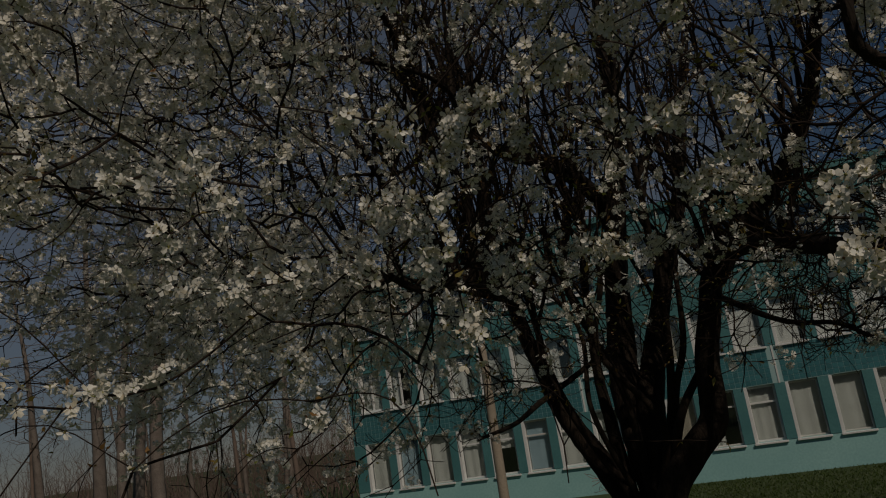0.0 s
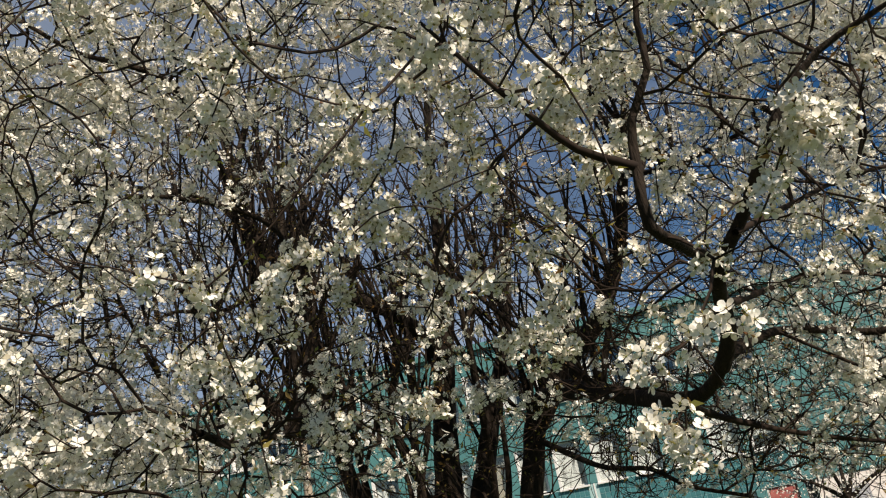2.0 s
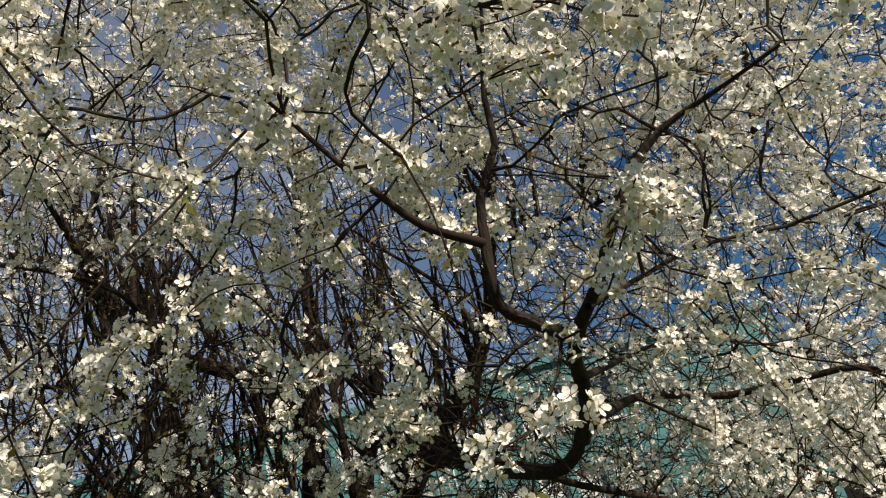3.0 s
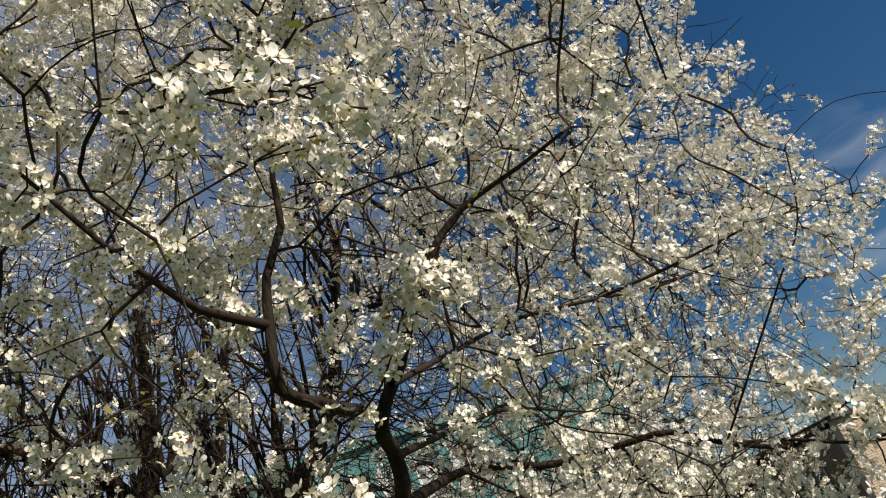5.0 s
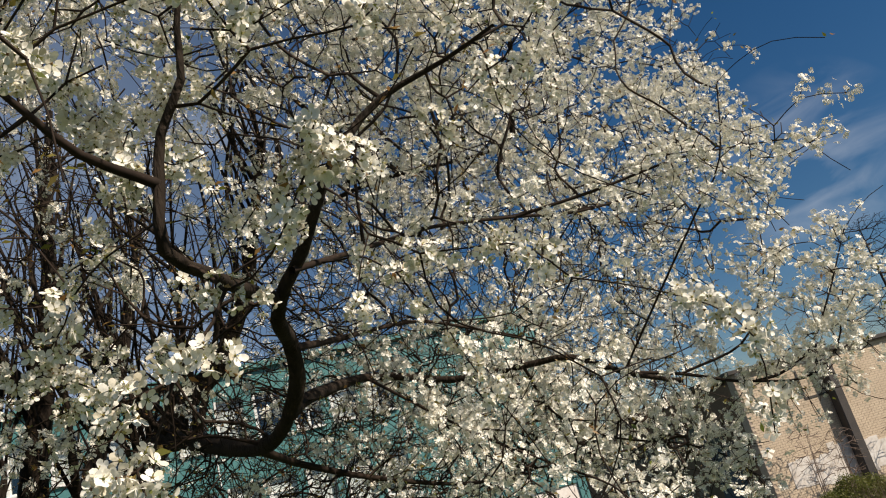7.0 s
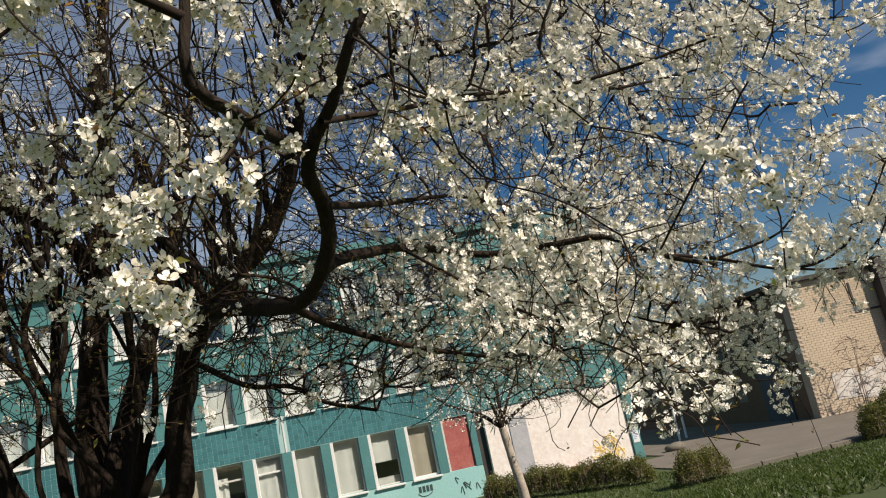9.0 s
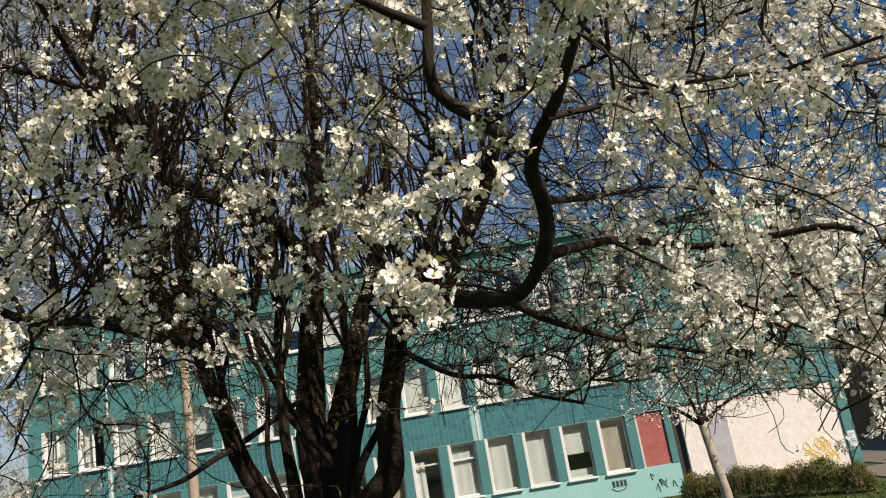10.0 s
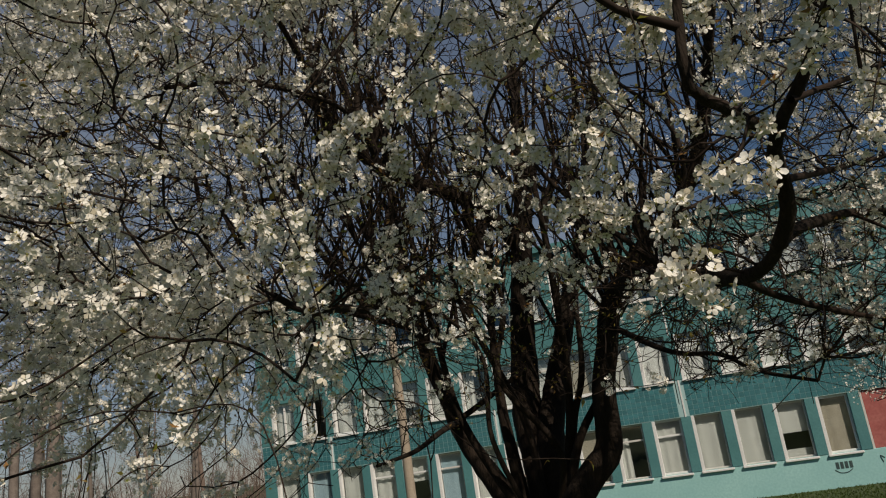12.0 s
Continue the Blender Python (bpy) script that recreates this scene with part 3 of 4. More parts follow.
    cols = int((RIGHT_BAY - LEFT_END) / step)
    z0, z1 = rows[1]
    nrow = int((z1 - z0 - 0.02) / step)
    tile = arrays_box("tile", step - 0.014, 0.014, step - 0.014)
    tile.materials.append(TEAL_TILE)
    rest = []
    for c in range(cols):
        x = LEFT_END + 0.1 + c * step
        if any(abs(x - (k * PITCH - 0.18)) < 0.11 for k in (-9, -4, 1, 6)):
            continue
        for r in range(nrow):
            z = z0 + 0.11 + r * step
            if -1.9 < x < 4.9 and r < 7:
                t = obj("tile", tile, None, b)
                t.location = (x, -0.002, z)
            else:
                rest.append((x, -0.002, z))
    v, f = box_arrays(step - 0.014, 0.014, step - 0.014)
    rest = np.array(rest)
    vv = (v[None] + rest[:, None]).reshape(-1, 3)
    ff = (f[None] + (np.arange(len(rest)) * 8)[:, None, None]).reshape(-1, 4)
    obj("tiles", arrays("tiles", vv, ff, False), TEAL_TILE, b, kind="stuff")
    return b


def box_arrays(w, d, h):
    v = np.array([(x * w / 2, y * d / 2, z * h / 2) for x in (-1, 1) for y in (-1, 1) for z in (-1, 1)], float)
    f = np.array([(0, 1, 3, 2), (4, 6, 7, 5), (0, 4, 5, 1), (2, 3, 7, 6), (0, 2, 6, 4), (1, 5, 7, 3)])
    return v, f


def arrays_box(name, w, d, h):
    return arrays(name, *box_arrays(w, d, h), False)


BUILDING = teal_building()


def wall_marks():
    rng = np.random.default_rng(3)
    # unreadable tag on the plinth, plain bars
    g = thing("graffiti", (5.2, -0.004, 0.62), "dark spray-painted scrawl on the mint plinth", "graffiti")
    for i in range(4):
        slab("bar", INK, g, i * 0.13, i * 0.13 + 0.09, -0.006, 0.004, -0.08, 0.12)
    stroke("swirl", [(-0.05, -0.002, -0.1), (0.1, -0.002, -0.2), (0.3, -0.002, -0.2), (0.45, -0.002, -0.12)], INK, 0.012, g)
    h = thing("graffiti", (6.85, -0.004, 0.35), "dark spray-painted scrawl beside the wall corner", "graffiti")
    for i in range(6):
        a = rng.uniform(-0.3, 0.35, 2)
        stroke("swirl", [(a[0], -0.002, a[1] * 0.7), (a[0] + rng.uniform(-0.12, 0.12), -0.002, a[1] * 0.7 + 0.2), (a[0] + rng.uniform(0, 0.2), -0.002, a[1] * 0.7 + rng.uniform(-0.1, 0.15))], INK, 0.014, h)
    y = thing("graffiti", (11.9, 0.046, 0.5), "yellow spray-painted scrawl on the whitewashed wall", "graffiti")
    for i in range(34):
        a, c = rng.uniform(-0.5, 0.7), rng.uniform(-0.28, 0.40)
        stroke("swirl", [(a, 0, c), (a + 0.12, 0, c + rng.uniform(-0.2, 0.25)), (a + 0.26, 0, c + rng.uniform(-0.1, 0.1)), (a + 0.16, 0, c - 0.16)], YELLOW_SPRAY, 0.013, y)
    n = thing("notice", (13.25, -0.024, 0.85), "white paper notice pasted on the teal corner", "notice")
    slab("sheet", PAPER, n, -0.12, 0.12, -0.006, 0.003, -0.28, 0.24)
    for i in range(6):
        slab("bar", BLUE_PRINT, n, -0.09, 0.09 - 0.05 * (i % 3), -0.009, -0.005, 0.14 - i * 0.06, 0.165 - i * 0.06)


wall_marks()


# ---- brick building beyond the drive ----
def brick_hall():
    cx, cy, top = 19.9, -1.1, 5.0
    b = thing("brick_building", None, "long low pale brick building with a flat felt roof", "building")
    slab("wall", MORTAR, b, cx, 60.0, cy, cy + 0.4, -0.3, top, 0.01)
    # the side wall's shade is partly in its dark brick colour
    slab("side_wall", SHADE_BROWN_BRICK, b, cx - 0.004, cx + 0.4, cy + 0.4, 34, -0.3, top - 0.25, 0.01, "brown brick side wall, its colour darkened for shade")
    slab("rear_wall", SHADE_BROWN_BRICK, b, cx, 60, 33.6, 34, -0.3, top)
    slab("roof", ROOF_FELT, b, cx - 0.25, 60.2, cy - 0.22, 34.2, top, top + 0.16, 0.02)
    # band of worn whitewash at the foot
    bm = bmesh.new()
    rng = np.random.default_rng(8)
    x = cx + 0.9
    while x < 34:
        w = rng.uniform(0.25, 0.7)
        box(bm, x, x + w, cy - 0.034, cy - 0.001, rng.uniform(0.25, 0.5), rng.uniform(1.25, 1.85))
        x += w + 0.002
    tagged(part("whitewash_band", bm, WHITEWASH, b, "patchy whitewash along the foot of the wall"), kind="stuff")
    # courses of the pale wall
    bw, bh, gap = 0.25, 0.088, 0.012
    one = arrays_box("brick", bw - gap, 0.024, bh - gap)
    one.materials.append(PALE_BRICK)
    rest, count = [], 0
    for r in range(int(top / bh)):
        for c in range(60):
            p = (cx + 0.14 + c * bw + (bw / 2 if r % 2 else 0), cy - 0.006 + rng.normal(0, 0.002), 0.05 + r * bh)
            if p[0] > cx + 12.2 or p[2] > top - 0.05:
                continue
            if 21.4 < p[0] < 23.2 and 3.2 < p[2] < 4.7 and count < 290:
                ob = obj("brick", one, None, b)
                ob.location = p
                count += 1
            else:
                rest.append(p)
    v, f = box_arrays(bw - gap, 0.024, bh - gap)
    rest = np.array(rest)
    vv = (v[None] + rest[:, None]).reshape(-1, 3)
    ff = (f[None] + (np.arange(len(rest)) * 8)[:, None, None]).reshape(-1, 4)
    obj("bricks", arrays("bricks", vv, ff, False), PALE_BRICK, b, kind="stuff")
    # dark framed patch of brick and the shaded row of upright bars on the side wall
    bm = bmesh.new()
    box(bm, 22.6, 22.68, cy - 0.05, cy - 0.002, 3.45, 4.6)
    box(bm, 22.68, 23.7, cy - 0.05, cy - 0.002, 3.45, 3.53)
    part("trim", bm, DARK_METAL, b, "dark metal edging")
    for i in range(44):
        y = cy + 2.0 + i * 0.55
        slab("bar_window", CONCRETE, b, cx - 0.03, cx + 0.01, y, y + 0.12, 2.85, 3.65, 0.01)
    slab("gate", BLUE_GATE, b, cx - 0.06, cx - 0.006, 0.3, 2.1, 0.0, 2.7, 0.01, "dark blue metal gate")
    slab("window_band", DARK_METAL, b, cx - 0.012, cx - 0.005, cy + 1.9, cy + 26, 2.8, 3.7, 0.0, "dark row of clerestory glass")
    for i in range(7):
        y, z = 3.0 + rng.uniform(0, 3.2), rng.uniform(0.5, 1.5)
        slab("paint_patch", FADED_PATCH, b, cx - 0.012 - 0.001 * i, cx - 0.005, y, y + rng.uniform(0.3, 0.7), z, z + rng.uniform(0.25, 0.5), 0.0, "faded grey overpainting")
    d = thing("downpipe", (23.85, cy - 0.28, 0), "dark square ventilation duct standing against the brick wall", "duct")
    slab("shaft", DARK_METAL, d, -0.2, 0.2, -0.2, 0.2, 0, 5.3, 0.03)
    slab("cap", DARK_METAL, d, -0.26, 0.26, -0.26, 0.26, 5.3, 5.38, 0.02)
    for x, y in ((16.3, 3.0), (16.9, 3.6)):
        t, f = tube(smooth_line(P((x, y, 0), (x + 0.02, y, 2.0), (x, y, 4.2)), 0.4), 0.05, 0.04, 8, 0)
        tagged(obj("pole", arrays("pole", t, f), WHITE_PAINT), "thin white metal pole in the yard", "pole", "poles in the yard")
    s = bmesh.new()
    bmesh.ops.create_icosphere(s, subdivisions=2, radius=0.5)
    for vtx in s.verts:
        vtx.co *= 1 + 0.25 * noise.noise(vtx.co * 3)
        vtx.co.z *= 0.6
    r = part("boulder", s, KERB, None, "", True)
    r.location = (14.5, -0.3, 0.12)
    r.scale = (0.8, 0.6, 0.6)
    tagged(r, "grey rough boulder at the drive's edge", "boulder")


brick_hall()


# ---- post before the building ----
def post():
    p = thing("utility_post", (-6.6, -6.0, float(ground_height(-6.6, -6.0))), "weathered tan concrete utility post", "post")
    v, f = tube(smooth_line(P((0, 0, -0.3), (0, 0, 2), (0.02, 0, 4.0), (0.02, 0, 7.4)), 0.5), 0.15, 0.11, 10, 0.02)
    obj("shaft", arrays("shaft", v, f), CONCRETE, p)
    slab("bracket", DARK_METAL, p, -0.45, 0.45, -0.04, 0.04, 6.9, 6.98, 0.01)


post()


# ---- hedges ----
def hedge(x0, y0, x1, y1, width, height, seed, label):
    rng = np.random.default_rng(seed)
    length = math.hypot(x1 - x0, y1 - y0)
    h = thing("hedge", None, label, "hedge", "hedges along the drive")
    n = int(1300 * length * height * width)
    along = rng.uniform(0, 1, n)
    across = rng.normal(0, 0.36, n).clip(-1, 1)
    bulge = 1 + 0.14 * np.sin(along * length * 3.1 + seed) + 0.1 * np.sin(along * length * 7.3)
    ends = np.clip(np.minimum(along, 1 - along) * length / 0.35, 0.25, 1) ** 0.5
    up = rng.uniform(0.06, 1, n) ** 0.7
    top = height * bulge * ends * np.sqrt(np.clip(1 - 0.55 * across ** 2, 0.1, 1))
    dx, dy = (x1 - x0) / length, (y1 - y0) / length
    px = x0 + (x1 - x0) * along - dy * across * width * 0.5 * ends
    py = y0 + (y1 - y0) * along + dx * across * width * 0.5 * ends
    z = ground_height(px, py) + top * up + rng.normal(0, 0.02, n)
    pl = np.stack([px, py, z], -1)
    k = rng.random(n) < 0.3
    base = np.stack([px + rng.normal(0, 0.03, n), py + rng.normal(0, 0.03, n), ground_height(px, py) + top * up * 0.35], -1)
    v, f = prisms(base[k], pl[k], np.full(k.sum(), 0.006), np.full(k.sum(), 0.003), 3)
    obj("twigs", arrays("twigs", v, f), THICKET, h, kind="stuff")
    leaf = (np.array([(0, 0, 0), (0.5, 0.3, 0.12), (1, 0, 0.05), (0.5, -0.3, 0.12)]), np.array([(0, 1, 2, 3)]))
    m = n * 6
    idx = rng.integers(0, n, m)
    pts = pl[idx] + rng.normal(0, 0.045, (m, 3))
    v, f = scattered(leaf, pts, turned(rng.normal(0, 1, (m, 3)) + (0, 0, 0.7), rng), rng.uniform(0.03, 0.06, m))
    obj("leaves", arrays("leaves", v, f), HEDGE_LEAF, h, kind="stuff")


hedge(6.9, -2.6, 10.6, -6.9, 1.0, 0.74, 1, "clipped green hedge just coming into leaf")
hedge(10.2, -9.2, 11.6, -9.0, 1.1, 0.8, 2, "small clipped bush beside the asphalt drive")
hedge(15.6, -8.95, 18.4, -8.9, 1.2, 0.95, 4, "rounded green bush on the lawn's edge")


# ---- bare trees, shrubs ----
def bare_tree(at, height, spread, seed, mat, trunk_r=0.12, n=260, name="bare_tree", label="tall bare grey tree without leaves", stems=1, category="tree", low=0.35):
    rng = np.random.default_rng(seed)
    z = float(ground_height(np.array(at[0]), np.array(at[1])))
    t = thing(name, (at[0], at[1], z), label, category, "trees beyond the lawn" if category == "tree" else "")
    nodes, radii = [], []
    for s in range(stems):
        lean = rng.normal(0, 0.06, 2) * height
        start = rng.normal(0, 0.08, 2) * (stems > 1)
        line = smooth_line(np.array([(start[0], start[1], -0.1), (start[0] + lean[0] * 0.3, start[1] + lean[1] * 0.2, height * 0.35), (start[0] + lean[0] * 0.6, start[1] + lean[1] * 0.8, height * 0.7), (start[0] + lean[0] * 1.2, start[1] + lean[1], height * 0.97)]), 0.3)
        v, f = tube(line, trunk_r, trunk_r * 0.16, 7, 0.06, rng)
        obj("trunk", arrays("trunk", v, f), mat, t)
        keep = line[:, 2] > height * low * 0.8
        nodes.append(line[keep])
        radii.append(np.linspace(trunk_r, trunk_r * 0.16, len(line))[keep])
    u = rng.uniform(0, 1, n)
    zz = height * (low + (1.02 - low) * u)
    rr = spread * np.sqrt(rng.uniform(0.05, 1, n)) * np.sin(np.clip((u * 0.86 + 0.14), 0, 1) * math.pi) ** 0.6
    a = rng.uniform(0, 6.28, n)
    pts = np.stack([rr * np.cos(a), rr * np.sin(a), zz + rr * 0.35], -1)
    pos, par, rad = grow(np.vstack(nodes), np.concatenate(radii), pts, spread * 1.2, rng, 0.3, 0.45, 0.05, 0.0075, 0.5)
    i = np.nonzero(par >= 0)[0]
    v, f = prisms(pos[par[i]], pos[i], np.minimum(rad[par[i]], rad[i] * 1.5), rad[i], 3)
    obj("branches", arrays("branches", v, f), mat, t, kind="stuff")
    return t


rng = np.random.default_rng(21)
for i in range(16):
    a = rng.uniform(0, 1)
    x = -17.5 - 26 * a - rng.uniform(0, 3)
    y = 4 + rng.uniform(-16, 22) * (0.4 + 0.6 * a)
    bare_tree((x, y), rng.uniform(9, 14.5), rng.uniform(1.6, 2.8), 40 + i, (GREY_BARK, THICKET)[i % 2], rng.uniform(0.13, 0.24), 330)
for x, y, h, r in ((-17.4, -10.0, 12, 0.24), (-16.6, -10.0, 13, 0.17), (-16.2, -9.0, 13.5, 0.26), (-22, -4, 14, 0.26), (-26.6, -4, 12, 0.22)):
    bare_tree((x, y), h, 2.4, int(60 - x), GREY_BARK, r, 420)
bare_tree((38.6, 8.5), 12.5, 3.8, 71, TWIG, 0.2, 1500)
bare_tree((44, 20), 12, 4.5, 72, THICKET, 0.2, 600)
for i, (x, y, h) in enumerate(((21.2, -2.0, 2.6), (22.6, -2.0, 2.2), (25.4, -2.2, 2.4), (-2.3, -7.5, 2.3), (-3.2, -7.0, 1.9))):
    bare_tree((x, y), h, 0.8, 90 + i, PINK_TWIG if i in (3, 4) else THICKET, 0.016, 260, "shrub", "leafless twiggy shrub beside the wall", 5, "shrub", 0.15)


def thicket():
    """Dense far scrub of bare stems."""
    rng = np.random.default_rng(31)
    n = 1500
    x = rng.uniform(-75, -17, n)
    y = 12 + rng.uniform(0, 34, n) - 0.35 * (x + 17) * rng.uniform(-0.2, 0.4, n)
    h = rng.gamma(4, 0.9, n).clip(1, 9)
    a = np.stack([x, y, np.zeros(n)], -1)
    parts_a, parts_b, ra, rb = [], [], [], []
    p = a
    for s in range(3):
        q = p + np.stack([rng.normal(0, 0.10, n) * h, rng.normal(0, 0.06, n) * h, h / 3], -1)
        parts_a.append(p)
        parts_b.append(q)
        ra.append(0.045 * (1 - s * 0.28) * np.ones(n))
        rb.append(0.045 * (1 - (s + 1) * 0.28) * np.ones(n))
        for k in range(3):
            c = p + (q - p) * rng.uniform(0.2, 1, (n, 1))
            parts_a.append(c)
            parts_b.append(c + np.stack([rng.normal(0, 0.16, n) * h, rng.normal(0, 0.1, n) * h, rng.uniform(0.06, 0.25, n) * h], -1))
            ra.append(0.012 * np.ones(n))
            rb.append(0.006 * np.ones(n))
        p = q
    v, f = prisms(np.vstack(parts_a), np.vstack(parts_b), np.concatenate(ra), np.concatenate(rb), 3)
    tagged(obj("scrub", arrays("scrub", v, f), THICKET), "dense brown leafless scrub beyond the building", "scrub", kind="stuff")


thicket()


# ---- grass on the near lawn ----
def grass():
    rng = np.random.default_rng(41)
    n = 60000
    x = rng.uniform(4, 21, n)
    y = rng.uniform(-20.5, -8.9, n)
    m = 25000
    x = np.concatenate([x, rng.uniform(-3, 11.6, m)])
    y = np.concatenate([y, rng.uniform(-8.9, -0.15, m)])
    n += m
    base = np.stack([x, y, ground_height(x, y) - 0.02], -1)
    h = rng.uniform(0.03, 0.075, n)
    w = rng.normal(0, 0.012, (n, 2))
    tip = base + np.stack([rng.normal(0, 0.04, n), rng.normal(0, 0.04, n), h], -1)
    v = np.stack([base + np.stack([w[:, 0], w[:, 1], 0 * h], -1), base - np.stack([w[:, 0], w[:, 1], 0 * h], -1), tip], 1).reshape(-1, 3)
    f = np.arange(3 * n).reshape(-1, 3)
    tagged(obj("grass", arrays("grass", v, f, False), BLADE), "short bright green spring grass", "grass", kind="stuff")


grass()


# ---- small limewashed tree by the hedge ----
def small_tree():
    rng = np.random.default_rng(51)
    x, y = 6.2, -10.0
    z = float(ground_height(np.array(x), np.array(y)))
    t = thing("young_plum_tree", (x, y, z), "young plum tree with a limewashed trunk and white blossom", "tree")
    line = smooth_line(P((0.05, 0, -0.1), (0.0, 0, 0.9), (-0.08, 0, 1.6), (-0.15, 0, 2.25)), 0.1)
    v, f = tube(line, 0.13, 0.085, 10, 0.08, rng)
    obj("trunk", arrays("trunk", v, f), LIMEWASHED, t)
    nodes, radii = [line[-2:]], [np.array([0.08, 0.07])]
    for e in ((-1.3, 0.2, 3.0), (-0.6, -0.5, 3.4), (0.5, 0.3, 3.3), (1.2, -0.2, 2.9), (0.2, 0.9, 3.5)):
        l2 = smooth_line(np.array([line[-1], line[-1] * 0.6 + np.array(e) * 0.4 + (0, 0, 0.1), e]), 0.12)
        v, f = tube(l2, 0.05, 0.015, 6, 0.05, rng)
        obj("limb", arrays("limb", v, f), BARK, t)
        nodes.append(l2)
        radii.append(np.linspace(0.05, 0.015, len(l2)))
    n = 900
    d = rng.normal(0, 1, (n, 3))
    d /= np.linalg.norm(d, axis=1)[:, None]
    pts = d * (rng.uniform(0.2, 1, n) ** 0.5)[:, None] * (2.0, 1.5, 0.85) + (0, 0, 3.0)
    pos, par, rad = grow(np.vstack(nodes), np.concatenate(radii), pts, 1.4, rng, 0.3, 0.16, 0.02, 0.003, 0.45)
    i = np.nonzero(par >= 0)[0]
    v, f = prisms(pos[par[i]], pos[i], np.minimum(rad[par[i]], rad[i] * 1.4), rad[i], 3)
    obj("twigs", arrays("twigs", v, f), TWIG, t, kind="stuff")
    k = i[rng.random(len(i)) < 0.75]
    m = len(k) * 2
    pl = np.repeat(pos[k], 2, 0) + rng.normal(0, 0.03, (m, 3))
    v, f = scattered(blossom_template(0.02, 5, 1), pl, turned(rng.normal(0, 1, (m, 3)) + (0.2, -0.2, 0.5), rng), rng.uniform(0.8, 1.2, m))
    obj("blossoms", arrays("blossoms", v, f, False), PETAL, t, kind="stuff")


small_tree()


# ---- the flowering plum tree ----
TARGETS, BLOOM = 48000, 0.74


def underside(p, wob):
    """Height of the crown's lower edge: it rises towards the trunk and hangs lower at both sides."""
    x = p[:, 0]
    low = 2.85 + 0.10 * (p[:, 1] + 27.5) + 0.4 * wob
    low -= 0.55 * np.clip((0.9 - x) / 1.5, 0, 1) + 0.5 * np.clip((x - 1.7) / 1.5, 0, 1) - 0.95 * np.clip((-1.4 - x) / 1.6, 0, 1)
    return low



